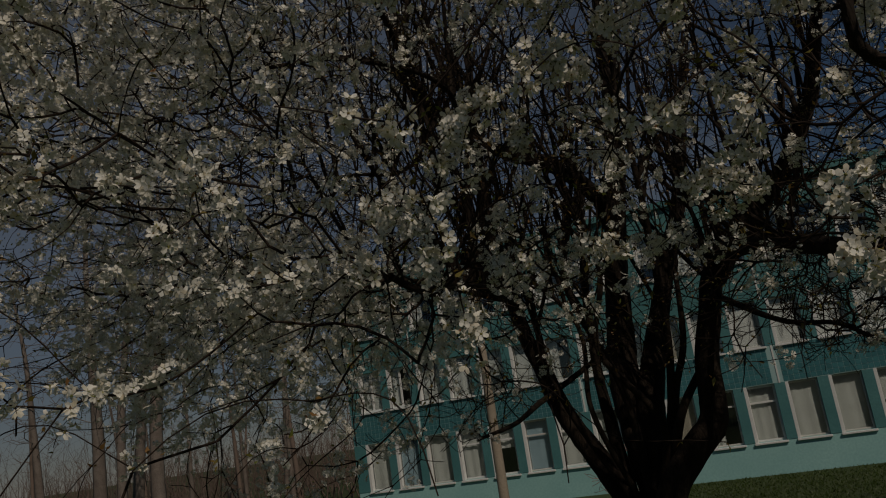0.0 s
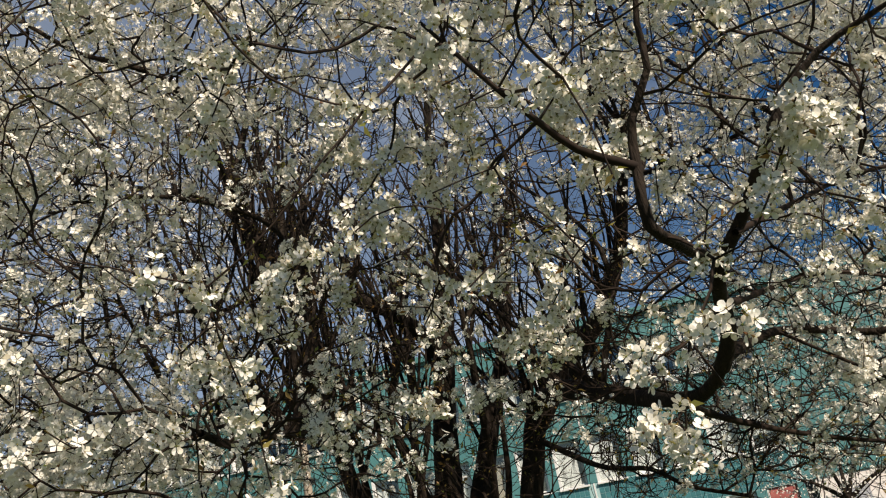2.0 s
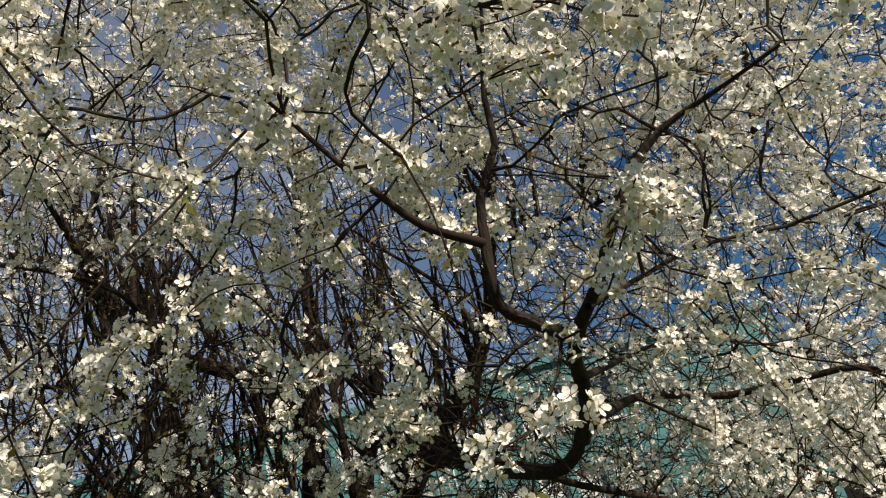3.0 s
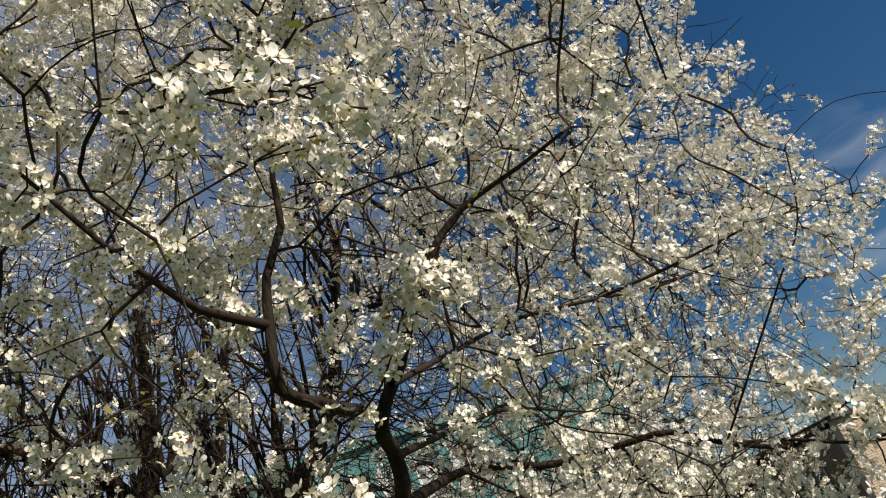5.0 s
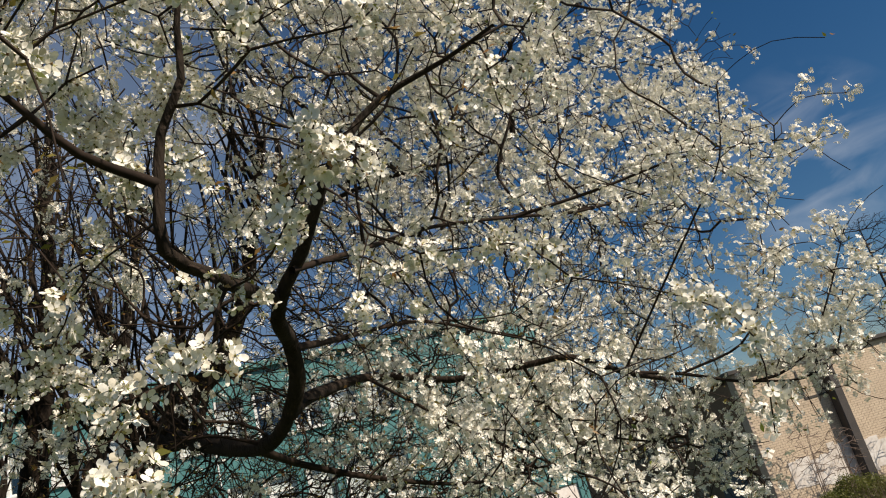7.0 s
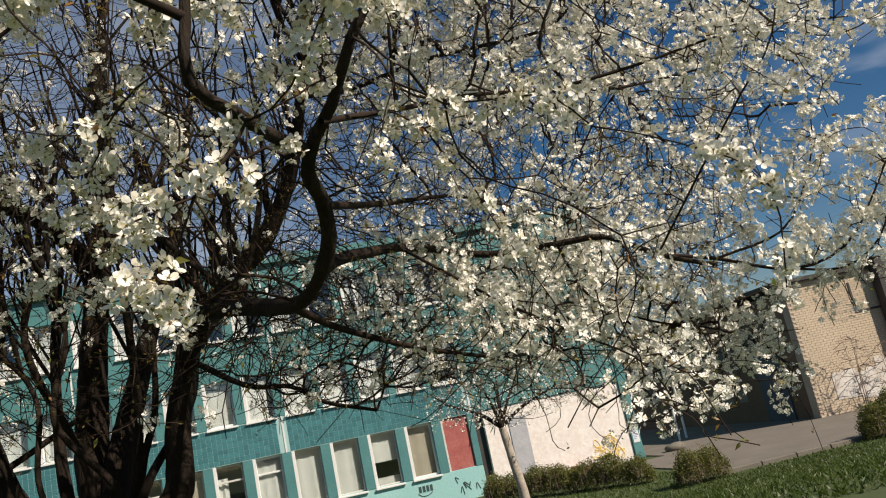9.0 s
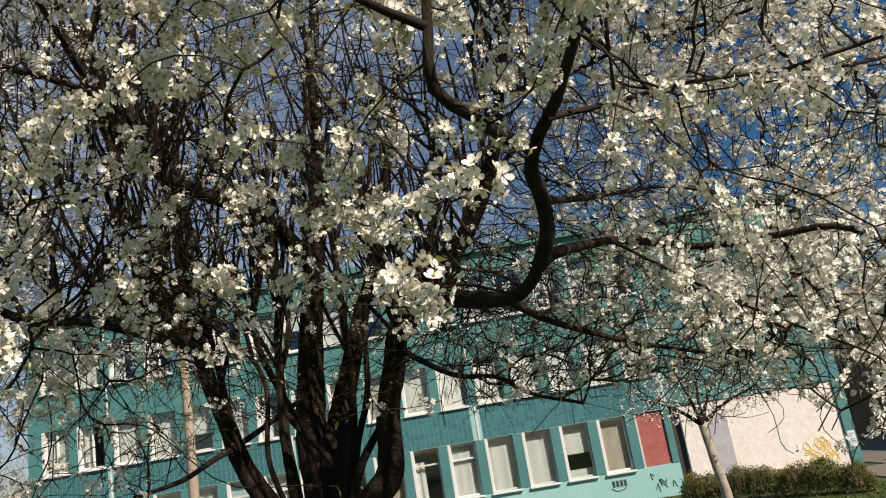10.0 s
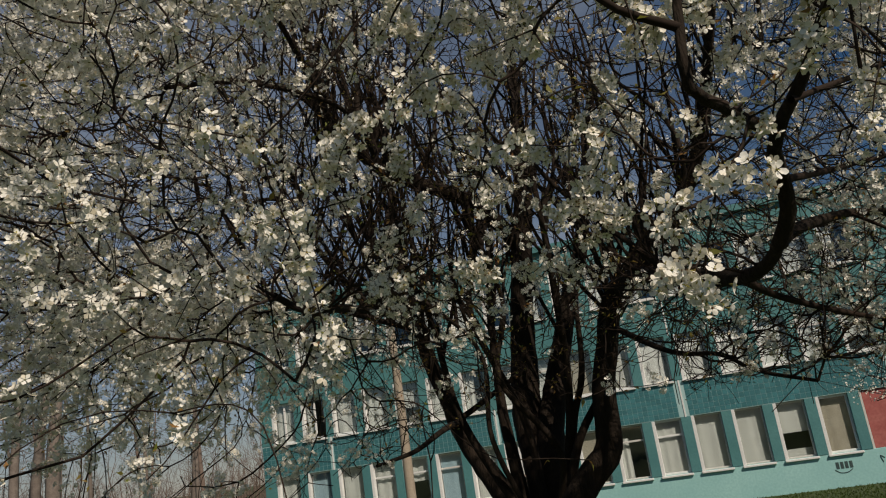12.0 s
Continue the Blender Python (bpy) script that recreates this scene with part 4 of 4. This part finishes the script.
def plum_tree():
    rng = np.random.default_rng(77)
    foot = (0.35, -20.9, float(ground_height(np.array(0.35), np.array(-20.9))))
    t = thing("plum_tree", foot, "old spreading plum tree with many dark stems in full white blossom", "tree")
    o = np.array(foot)
    stems = (
        ("trunk", P((0.26, -21.02, 1.97), (0.55, -21.02, 2.35), (0.71, -20.96, 2.55), (0.76, -20.91, 3.04), (0.86, -20.91, 3.42), (0.94, -20.91, 3.68), (1.08, -21.14, 3.84), (1.36, -22.32, 3.67), (1.57, -23.5, 3.41), (1.75, -24.45, 3.21), (1.83, -24.8, 3.18), (1.88, -24.92, 3.23)), 0.14, 0.024),
        ("trunk", P((0.1, -20.55, 1.92), (-0.07, -20.2, 2.79), (-0.07, -20.08, 3.33), (-0, -20.08, 3.88), (0.12, -20.08, 4.62), (0.23, -20.08, 5.14), (0.28, -19.96, 5.87), (0.34, -19.96, 6.66), (0.49, -20.2, 7.54)), 0.20, 0.03),
        ("trunk", P((0.14, -20.67, 1.93), (0.14, -20.32, 2.76), (0.29, -20.08, 3.38), (0.49, -19.96, 4.03), (0.69, -19.84, 4.55), (0.88, -19.73, 5.3), (1.07, -19.49, 6.35)), 0.17, 0.025),
        ("trunk", P((-0.17, -20.67, 1.97), (-0.67, -20.43, 2.79), (-0.79, -20.43, 3.17), (-0.91, -20.43, 3.56), (-0.98, -20.43, 3.91), (-1.05, -20.43, 4.37), (-1.1, -20.43, 4.96), (-1.1, -20.32, 5.86), (-1.08, -20.2, 6.75)), 0.125, 0.025),
        ("limb", P((0.94, -20.91, 3.68), (1.36, -21.02, 4.16), (1.69, -21.14, 4.42), (1.98, -21.38, 4.9), (2.15, -21.61, 5.44), (2.29, -21.85, 5.95), (2.23, -22.2, 5.81)), 0.11, 0.016),
        ("limb", P((-0.15, -20.55, 1.95), (-0.26, -20.43, 2.82), (-0.29, -20.32, 3.36), (-0.27, -20.2, 4.14), (-0.14, -19.96, 5.13)), 0.065, 0.02),
        ("limb", P((0.34, -20.79, 2.34), (0.44, -20.79, 2.81), (0.6, -20.91, 3.22), (0.66, -20.91, 3.86)), 0.04, 0.02),
        ("limb", P((0.12, -20.08, 4.62), (-0.09, -20.67, 4.92), (-0.2, -21.38, 4.92), (-0.8, -21.5, 5.27), (-1.15, -21.61, 5.74), (-1.47, -21.85, 6.12), (-2.33, -22.09, 6.38)), 0.09, 0.02),
        ("limb", P((-0.67, -20.43, 2.97), (-0.68, -21.02, 2.9), (-0.69, -21.85, 2.74), (-0.74, -22.56, 2.67)), 0.032, 0.012),
        ("limb", P((-0.72, -20.43, 2.98), (-0.44, -20.32, 3.14), (-0.04, -20.2, 3.37)), 0.03, 0.022),
        ("limb", P((-0.98, -20.43, 3.91), (-0.66, -22.09, 3.8), (-0.13, -24.09, 3.49), (0.06, -25.04, 3.32), (0.1, -25.39, 3.32)), 0.04, 0.014),
        ("limb", P((1.88, -24.92, 3.23), (1.92, -25.04, 3.32), (1.91, -25.15, 3.42), (1.86, -25.45, 3.42), (1.89, -25.57, 3.48), (1.95, -25.63, 3.55), (2.02, -25.78, 3.67), (2.11, -25.8, 3.79), (2.24, -25.8, 3.91), (2.42, -25.92, 3.94), (2.5, -26.1, 3.91)), 0.031, 0.005),
        ("limb", P((1.85, -25.57, 3.45), (1.77, -25.74, 3.43), (1.69, -25.98, 3.4), (1.61, -26.16, 3.4), (1.62, -26.16, 3.54), (1.64, -26.16, 3.67), (1.7, -26.22, 3.76), (1.71, -26.22, 3.89), (1.76, -26.27, 4.1)), 0.021, 0.005),
        ("limb", P((1.62, -26.16, 3.55), (1.58, -26.19, 3.56), (1.49, -26.27, 3.58), (1.42, -26.33, 3.64), (1.35, -26.39, 3.71), (1.22, -26.45, 3.89)), 0.012, 0.004),
        ("limb", P((1.88, -24.92, 3.23), (1.99, -24.68, 3.32), (2.31, -24.09, 3.46), (2.54, -23.97, 3.44), (2.76, -23.97, 3.38), (3.08, -24.09, 3.35), (3.29, -24.21, 3.32), (3.53, -24.21, 3.19), (3.75, -24.33, 3.07)), 0.027, 0.011),
        ("limb", P((1.91, -25.63, 3.5), (2.2, -25.27, 3.66), (2.56, -24.92, 3.83), (2.97, -24.8, 3.86), (3.32, -24.68, 3.88), (3.73, -24.68, 3.92)), 0.011, 0.005),
        ("limb", P((1.91, -25.15, 3.4), (2.13, -24.68, 3.52), (2.42, -24.21, 3.65), (2.65, -24.09, 3.67), (2.93, -23.97, 3.61), (3.24, -23.97, 3.49)), 0.016, 0.005),
        ("limb", P((0.9, -20.91, 3.56), (1.38, -21.85, 3.17), (1.69, -22.32, 3.06), (1.89, -22.56, 2.9), (2.18, -22.79, 2.78)), 0.03, 0.010),
        ("limb", P((3.53, -24.21, 3.19), (3.62, -24.68, 3.48), (3.73, -24.92, 3.69), (3.86, -25.04, 3.88), (3.93, -25.15, 4.24)), 0.006, 0.003),
        ("spray", P((3.53, -24.21, 3.19), (3.83, -24.2, 3.12), (4.15, -24.3, 2.99), (4.39, -24.4, 3.04), (4.56, -24.5, 3.26), (4.75, -24.6, 3.58)), 0.010, 0.003),
        ("spray", P((3.83, -24.2, 3.12), (4.15, -24.3, 3.18), (4.28, -24.4, 3.37), (4.33, -24.5, 3.59), (4.39, -24.5, 3.92)), 0.007, 0.002),
        ("spray", P((3.08, -24.09, 3.35), (3.3, -23.8, 3.1), (3.58, -23.8, 2.92), (3.89, -23.9, 2.8), (4.09, -24.0, 2.65), (4.19, -24.0, 2.5)), 0.009, 0.003),
        ("spray", P((2.31, -24.09, 3.46), (2.6, -24.5, 3.08), (2.85, -24.7, 2.85), (3.02, -24.8, 2.71), (3.06, -24.9, 2.58), (3.08, -24.9, 2.5)), 0.008, 0.003),
        ("spray", P((4.15, -24.3, 2.99), (4.35, -24.4, 2.94), (4.51, -24.5, 3.04), (4.68, -24.5, 3.3)), 0.007, 0.003),
        ("spray", P((2.97, -24.8, 3.86), (3.31, -24.9, 3.88), (3.65, -25.0, 3.92), (3.93, -25.0, 3.94), (4.28, -25.0, 3.94)), 0.008, 0.003),
        ("limb", P((1.75, -24.45, 3.21), (1.97, -23.97, 3.15), (2.34, -23.74, 3.02), (2.78, -23.62, 2.9), (3.14, -23.5, 2.88)), 0.02, 0.007),
        ("limb", P((2.15, -21.61, 5.44), (2.47, -22.2, 5.17), (3, -22.68, 5.11), (3.7, -23.03, 5.04), (3.86, -23.27, 5.06)), 0.025, 0.010),
        ("limb", P((-1.15, -21.61, 5.74), (-0.29, -24.45, 5.22), (-0.24, -25.04, 5.11), (-0.47, -25.15, 5.2), (-0.73, -25.27, 5.42)), 0.028, 0.010),
        ("limb", P((-0.8, -21.5, 5.27), (-0.27, -23.5, 4.9), (-0.57, -24.21, 4.89), (-0.87, -24.68, 4.74)), 0.026, 0.010),
        ("limb", P((-1.14, -20.2, 6.23), (-1.42, -21.5, 5.18), (-1.88, -21.85, 5.12), (-2.02, -22.09, 4.78), (-2.24, -22.32, 4.41)), 0.03, 0.010),
        ("limb", P((-0.98, -20.43, 3.91), (-1.24, -22.32, 3.96), (-1.09, -23.74, 3.63), (-0.97, -24.68, 3.56)), 0.03, 0.010),
    )
    nodes, radii, sprays, rich = [], [], [], []
    # the stems join in one stool at the ground
    root = o + (0, 0, -0.15)
    for name, pts, r0, r1 in stems:
        if name == "trunk":
            pts = np.vstack([root + (pts[0] - root) * (0.35, 0.35, 0.0), pts[0] * 0.6 + root * 0.4, pts])
        line = smooth_line(pts, 0.07)
        v, f = tube(line, r0, r1, 12 if r0 > 0.05 else 8, 0.07, rng)
        obj("limb" if name == "spray" else name, arrays(name, v - o, f), BARK if r0 > 0.02 else TWIG, t)
        if name == "spray":
            rich.append(line)
            sprays.append(line[rng.integers(len(line) // 5, len(line), 150)] + rng.normal(0, 0.13, (150, 3)))
        if name == "limb":
            tail = line[len(line) // 2:]
            sprays.append(tail[rng.integers(0, len(tail), 45)] + rng.normal(0, 0.22, (45, 3)) + (0, 0, -0.02))
        keep = line[:, 2] > 3.0 if name == "trunk" else line[:, 2] > 2.0
        nodes.append(line[keep][::2])
        radii.append(np.linspace(r0, r1, len(line))[keep][::2])
    v, f = tube(smooth_line(np.array([root, o + (0, -0.02, 0.3), o + (-0.02, -0.05, 0.75)]), 0.08), 0.30, 0.2, 14, 0.06, rng)
    obj("stool", arrays("stool", v - o, f), BARK, t)

    # tight posies on the nearest twigs, and the heavy low boughs on the far side of the path
    posies = P((1.65, -26.97, 3.55), (1.52, -26.9, 3.6), (1.78, -26.93, 3.52), (1.92, -26.35, 3.52), (1.32, -25.96, 3.35), (1.42, -26.54, 3.6), (1.71, -26.25, 3.21), (2.45, -26.03, 3.73),
               (1.5, -26.4, 3.04), (1.55, -26.38, 2.95), (1.63, -26.38, 3.07), (0.84, -26.06, 3.6), (1.46, -26.3, 3.74), (2.03, -26.2, 3.54),
               (0.7, -26.0, 3.55), (0.96, -26.0, 3.63), (0.55, -25.8, 3.5), (1.05, -25.9, 3.45), (0.9, -25.6, 3.2), (0.6, -25.5, 3.2), (0.3, -25.4, 3.15),
               (1.8, -26.5, 3.75), (1.95, -26.6, 3.85), (2.05, -26.5, 3.7), (1.72, -26.6, 3.7))
    sprays.append((posies[:, None] + rng.normal(0, 0.04, (len(posies), 4, 3))).reshape(-1, 3))
    for bough in (P((-1.33, -25.2, 3.35), (-0.87, -25.2, 3.34), (-0.5, -25.1, 3.4), (-0.16, -25.0, 3.38)), P((-1.83, -25.0, 3.44), (-1.36, -25.0, 3.18), (-0.87, -25.0, 3.01), (-0.49, -25.0, 2.9)), P((-0.71, -25.0, 3.58), (-0.39, -24.9, 3.4), (-0.05, -24.9, 3.2))):
        line = smooth_line(bough, 0.08)
        rich.append(line)
        sprays.append(line[rng.integers(0, len(line), 170)] + rng.normal(0, 0.13, (170, 3)))

    # younger stems fanning out of the stool between the old ones
    for k in range(6):
        x = -1.2 + 2.3 * (k + rng.uniform(-0.3, 0.3)) / 5
        dep = rng.uniform(-1.3, 0.5)
        h = rng.uniform(2.6, 4.6)
        pts = [(0.1 + 0.12 * x, -20.75 + 0.1 * dep, 1.9)]
        for u in (0.25, 0.5, 0.75, 1.0):
            sway = rng.normal(0, 0.13, 2)
            pts.append((0.1 + (x - 0.1) * u ** 0.7 + sway[0], -20.75 + dep * u + sway[1], 1.9 + h * u))
        line = smooth_line(np.array(pts), 0.09)
        r0 = rng.uniform(0.024, 0.05)
        v, f = tube(line, r0, 0.014, 7, 0.06, rng)
        obj("stem", arrays("stem", v - o, f), BARK, t)
        keep = line[:, 2] > 3.1
        nodes.append(line[keep][::2])
        radii.append(np.linspace(r0, 0.014, len(line))[keep][::2])

    # upright shoots crowding the middle of the crown
    old = np.vstack(nodes)
    hosts = old[(old[:, 2] > 3.5) & (old[:, 1] > -23.6)]
    thin_shoots = []
    for k in range(400):
        x, y, z = hosts[rng.integers(0, len(hosts))]
        h = rng.uniform(0.7, 2.4)
        bend = rng.normal(0, 0.16, (2, 2)) * h
        line = smooth_line(P((x, y, z), (x + bend[0, 0], y + bend[0, 1], z + h * 0.5), (x + bend[0, 0] + bend[1, 0], y + bend[0, 1] + bend[1, 1], z + h)), 0.12)
        r0 = rng.uniform(0.008, 0.024)
        v, f = tube(line, r0, r0 * 0.35, 5, 0.05, rng)
        if k < 220:
            obj("shoot", arrays("shoot", v - o, f), BARK, t)
        else:
            thin_shoots.append((v - o, f))
        nodes.append(line[::2])
        radii.append(np.linspace(r0, r0 * 0.35, len(line))[::2])
    obj("shoot_thicket", arrays("shoot_thicket", *joined(thin_shoots)), BARK, t, kind="stuff")
    # crown: a broad dome with a sloping underside, densest towards the open lawn
    eye = np.array([1.55, -27.8, 2.75])
    n = 620000
    p = rng.uniform(-1, 1, (n, 3)) * (5.9, 6.8, 4.2) + (0.5, -21.6, 4.4)
    q = (p - (0.5, -21.6, 4.2)) / (5.3, 6.2, 3.9)
    rad = np.linalg.norm(q, axis=1)
    wob = np.array([noise.noise(Vector(c) * 0.9) for c in p])
    low = underside(p, wob)
    ok = (rad < 1 + 0.2 * wob) & (rad > 0.12) & (p[:, 2] > low - np.where(p[:, 0] > 0.6, 0.32, 0.12))
    away = np.linalg.norm((p - eye) / (1.5, 1.55, 1.0), axis=1)
    ok &= (away > 1 + 0.25 * wob) & (rng.random(n) < np.clip((away - 1.0) / 0.65, 0.10, 1))
    dens = np.clip(0.45 + 1.0 * wob + 0.3 * rad, 0.1, 1) * np.clip((-18.5 - p[:, 1]) / 4.0, 0.10, 1) * np.clip((8.2 - p[:, 2]) / 3.0, 0.12, 1) * (p[:, 1] > -27.6)
    # the outer side thins out to single sprays, furthest out above and below
    edge = 2.75 + 0.75 * (p[:, 1] + 26) + 0.5 * wob + 1.2 * np.clip(p[:, 2] - 4.2, 0, 1)
    dens *= np.clip((edge - p[:, 0]) / 0.7, 0, 1)
    dens *= np.where((p[:, 1] < -24.5) & (p[:, 0] > 1.7), np.clip(0.34 + 0.6 * (p[:, 2] - 3.7), 0.34, 1.0), 1.0) * np.clip(1.0 + 1.6 * np.minimum(wob, 0), 0.15, 1) * np.where((p[:, 0] > 1.4) & (p[:, 1] > -24.5) & (p[:, 2] < 4.6), 2.0, 1.0)
    # open air under the crown's far tip
    far_tip = p[:, 2] < 2.76 + 0.45 * (p[:, 1] + 27.96) + 0.3 * wob
    dens *= np.where(far_tip, np.clip((p[:, 0] - 1.55 + 1.03 * (p[:, 1] + 27.96)) / 0.6, 0.22, 1), 1.0)
    # high wood over the path is sparse
    dens *= np.where(p[:, 2] - 3.0 > 1.2 * (p[:, 1] + 27.8) + 0.6, 0.45, 1.0)
    ok &= rng.random(n) < dens
    extra = np.vstack(sprays)
    # a thatch of fine wood under the long limb and in the shaded side of the crown
    thatch = rng.uniform((1.4, -23.9, 2.85), (4.2, -21.4, 3.75), (5000, 3))
    thatch = thatch[thatch[:, 0] < 3.0 + 0.75 * (thatch[:, 1] + 26)]
    thatch = np.vstack([thatch, rng.uniform((-2.6, -25.2, 3.6), (0.2, -22.4, 5.4), (4000, 3))])
    p = np.vstack([p[ok][:TARGETS], thatch, extra[(extra[:, 2] > 2.72) | (extra[:, 0] > 2.9)]])
    pos, par, rd = grow(np.vstack(nodes), np.concatenate(radii), p, 0.7, rng, 0.12, 0.105, 0.010, 0.0021, 0.35)
    # the wood is finest on the hanging edge over the path
    rd[par >= 0] = np.minimum(rd[par >= 0], np.clip(0.003 + 0.0018 * (pos[par >= 0, 1] + 27.3), 0.003, 0.009))
    i = np.nonzero(par >= 0)[0]
    v, f = prisms(pos[par[i]] - o, pos[i] - o, np.minimum(rd[par[i]], rd[i] * 1.35), rd[i], 3)
    obj("twigs", arrays("twigs", v, f), TWIG, t, kind="stuff")
    # blossom clusters along the thin wood
    thin = i[(rd[i] < 0.0053)]
    prob = np.array([np.clip(0.10 + (0.46 * min(max(c[2] - 3.8, 0.0), 1.5) + 0.10 * (c[0] < 0.2)) * (c[1] < -22.5) + 1.3 * noise.noise(Vector(c) * 1.4 + Vector((9, 3, 5))) + 4.4 * noise.noise(Vector(c) * 3.6), 0.03, 1.0) for c in pos[thin]])
    shell = np.linalg.norm((pos[thin] - (0.5, -21.6, 4.2)) / (5.3, 6.2, 3.9), axis=1)
    prob *= np.clip((shell - 0.36) / 0.3, 0.12, 1)
    # few flowers on the shaded wood round the stems
    core = np.linalg.norm((pos[thin] - (0.3, -21.0, 4.3)) / (2.2, 3.9, 2.5), axis=1)
    prob *= np.clip((core - 0.5) / 0.5, 0.36, 1)
    below = pos[thin, 2] < underside(pos[thin], np.array([noise.noise(Vector(c) * 0.9) for c in pos[thin]])) + 0.1
    prob[below] *= np.where(pos[thin, 0][below] > 1.6, 0.6, 0.25)
    for at, size in (((-1.3, -23.3, 4.9), (1.5, 1.8, 1.1)), ((0.5, -24.0, 4.0), (0.7, 1.0, 0.7)), ((-0.6, -24.7, 4.35), (0.8, 1.1, 0.6))):
        prob *= np.clip((np.linalg.norm((pos[thin] - at) / size, axis=1) - 0.5) / 0.5, 0.32, 1)
    prob *= np.where((pos[thin, 0] > 1.4) & (pos[thin, 1] > -25.2) & (pos[thin, 2] < 4.4), 0.48, 1.0)
    prob *= np.where(pos[thin, 1] > -20.8, 0.5, 1.0)
    lines = np.vstack(rich)
    gap = np.full(len(thin), 9.0)
    for s in range(0, len(lines), 40):
        gap = np.minimum(gap, np.linalg.norm(pos[thin][:, None] - lines[None, s:s + 40], axis=2).min(1))
    prob = np.where(gap < 0.24, np.maximum(prob, 0.75), prob)
    gap = np.linalg.norm(pos[thin][:, None] - posies[None], axis=2).min(1)
    prob = np.where(gap < 0.08, 0.9, np.where(gap < 0.3, prob * 0.45, prob))
    spur = thin[rng.random(len(thin)) < prob * BLOOM]
    reach = np.linalg.norm(pos[spur] - (1.6, -26.6, 3.3), axis=1)
    order = np.argsort(reach)
    near, rest = spur[order[:285]], spur[order[285:]]
    PER = 13
    m = len(rest) * PER
    out = rng.normal(0, 1, (m, 3)) + (0.1, -0.15, 0.3)
    out /= np.linalg.norm(out, axis=1)[:, None]
    pl = np.repeat(pos[rest], PER, 0) + out * rng.uniform(0.012, 0.045, (m, 1)) + rng.normal(0, 0.014, (m, 3)) - o
    rot = turned(out + rng.normal(0, 0.4, (m, 3)), rng)
    size = rng.uniform(0.75, 1.15, m)
    y = (pl + o)[:, 1]
    tier = np.where(y < -26.4, 0, np.where(y < -25.6, 1, 2))
    chunks, cores, cups = [], [], []
    for s in range(4):
        mine = np.arange(m) % 4 == s
        for k, make in enumerate((mid_blossom_template, far_blossom_template, star_template)):
            sel = mine & (tier == k)
            chunks.append(scattered(make((0.0178, 0.0172, 0.0150)[k], s), pl[sel], rot[sel], size[sel]))
        sel = mine & (tier == 0) & (rng.random(m) < 0.6)
        cores.append(scattered(stamen_template(0.0178, s), pl[sel], rot[sel], size[sel]))
        sel = mine & (tier < 2) & (rng.random(m) < np.where(tier == 0, 0.5, 0.2))
        cups.append(scattered(calyx_template(0.0178), pl[sel], rot[sel], size[sel]))
    obj("blossoms", arrays("blossoms", *joined(chunks), False), PETAL, t, "white five-petalled blossom", "stuff")
    obj("stamens", arrays("stamens", *joined(cores), False), STAMEN, t, kind="stuff")
    obj("calyces", arrays("calyces", *joined(cups), False), CALYX, t, kind="stuff")
    # blossom clusters close by, each its own piece
    shapes = []
    for s in range(8):
        d = rng.normal(0, 1, (PER, 3))
        d /= np.linalg.norm(d, axis=1)[:, None]
        r = turned(d + rng.normal(0, 0.3, (PER, 3)), rng)
        spot = d * rng.uniform(0.016, 0.05, (PER, 1))
        a = scattered(blossom_template(0.018, 5, s), spot, r, rng.uniform(0.8, 1.15, PER))
        b = scattered(stamen_template(0.018, s), spot, r, np.ones(PER))
        c = scattered(calyx_template(0.018), spot, r, np.ones(PER))
        me = arrays("blossom", *joined([a, b, c]), False)
        me.materials.append(PETAL)
        me.materials.append(STAMEN)
        me.materials.append(CALYX)
        idx = np.zeros(len(me.polygons), np.int32)
        idx[len(a[1]):] = 1
        idx[len(a[1]) + len(b[1]):] = 2
        me.polygons.foreach_set("material_index", idx)
        shapes.append(me)
    for k, node in enumerate(near):
        ob = obj("blossom", shapes[k % 8], None, t)
        ob.location = pos[node] - o
        ob.rotation_euler = tuple(rng.uniform(0, 6.28, 3))
    # young leaves and calyces
    pick = thin[rng.random(len(thin)) < 0.22]
    m = len(pick) * 2
    leaf = (np.array([(0, 0, 0), (0.4, 0.22, 0.1), (1, 0, 0.0), (0.4, -0.22, 0.1)]), np.array([(0, 1, 2, 3)]))
    pl = np.repeat(pos[pick], 2, 0) + rng.normal(0, 0.012, (m, 3)) - o
    v, f = scattered(leaf, pl, turned(rng.normal(0, 1, (m, 3)) + (0, 0, 0.4), rng), rng.uniform(0.014, 0.034, m))
    obj("leaves", arrays("leaves", v, f), YOUNG_LEAF, t, "small yellow-green young leaves", "stuff")


plum_tree()
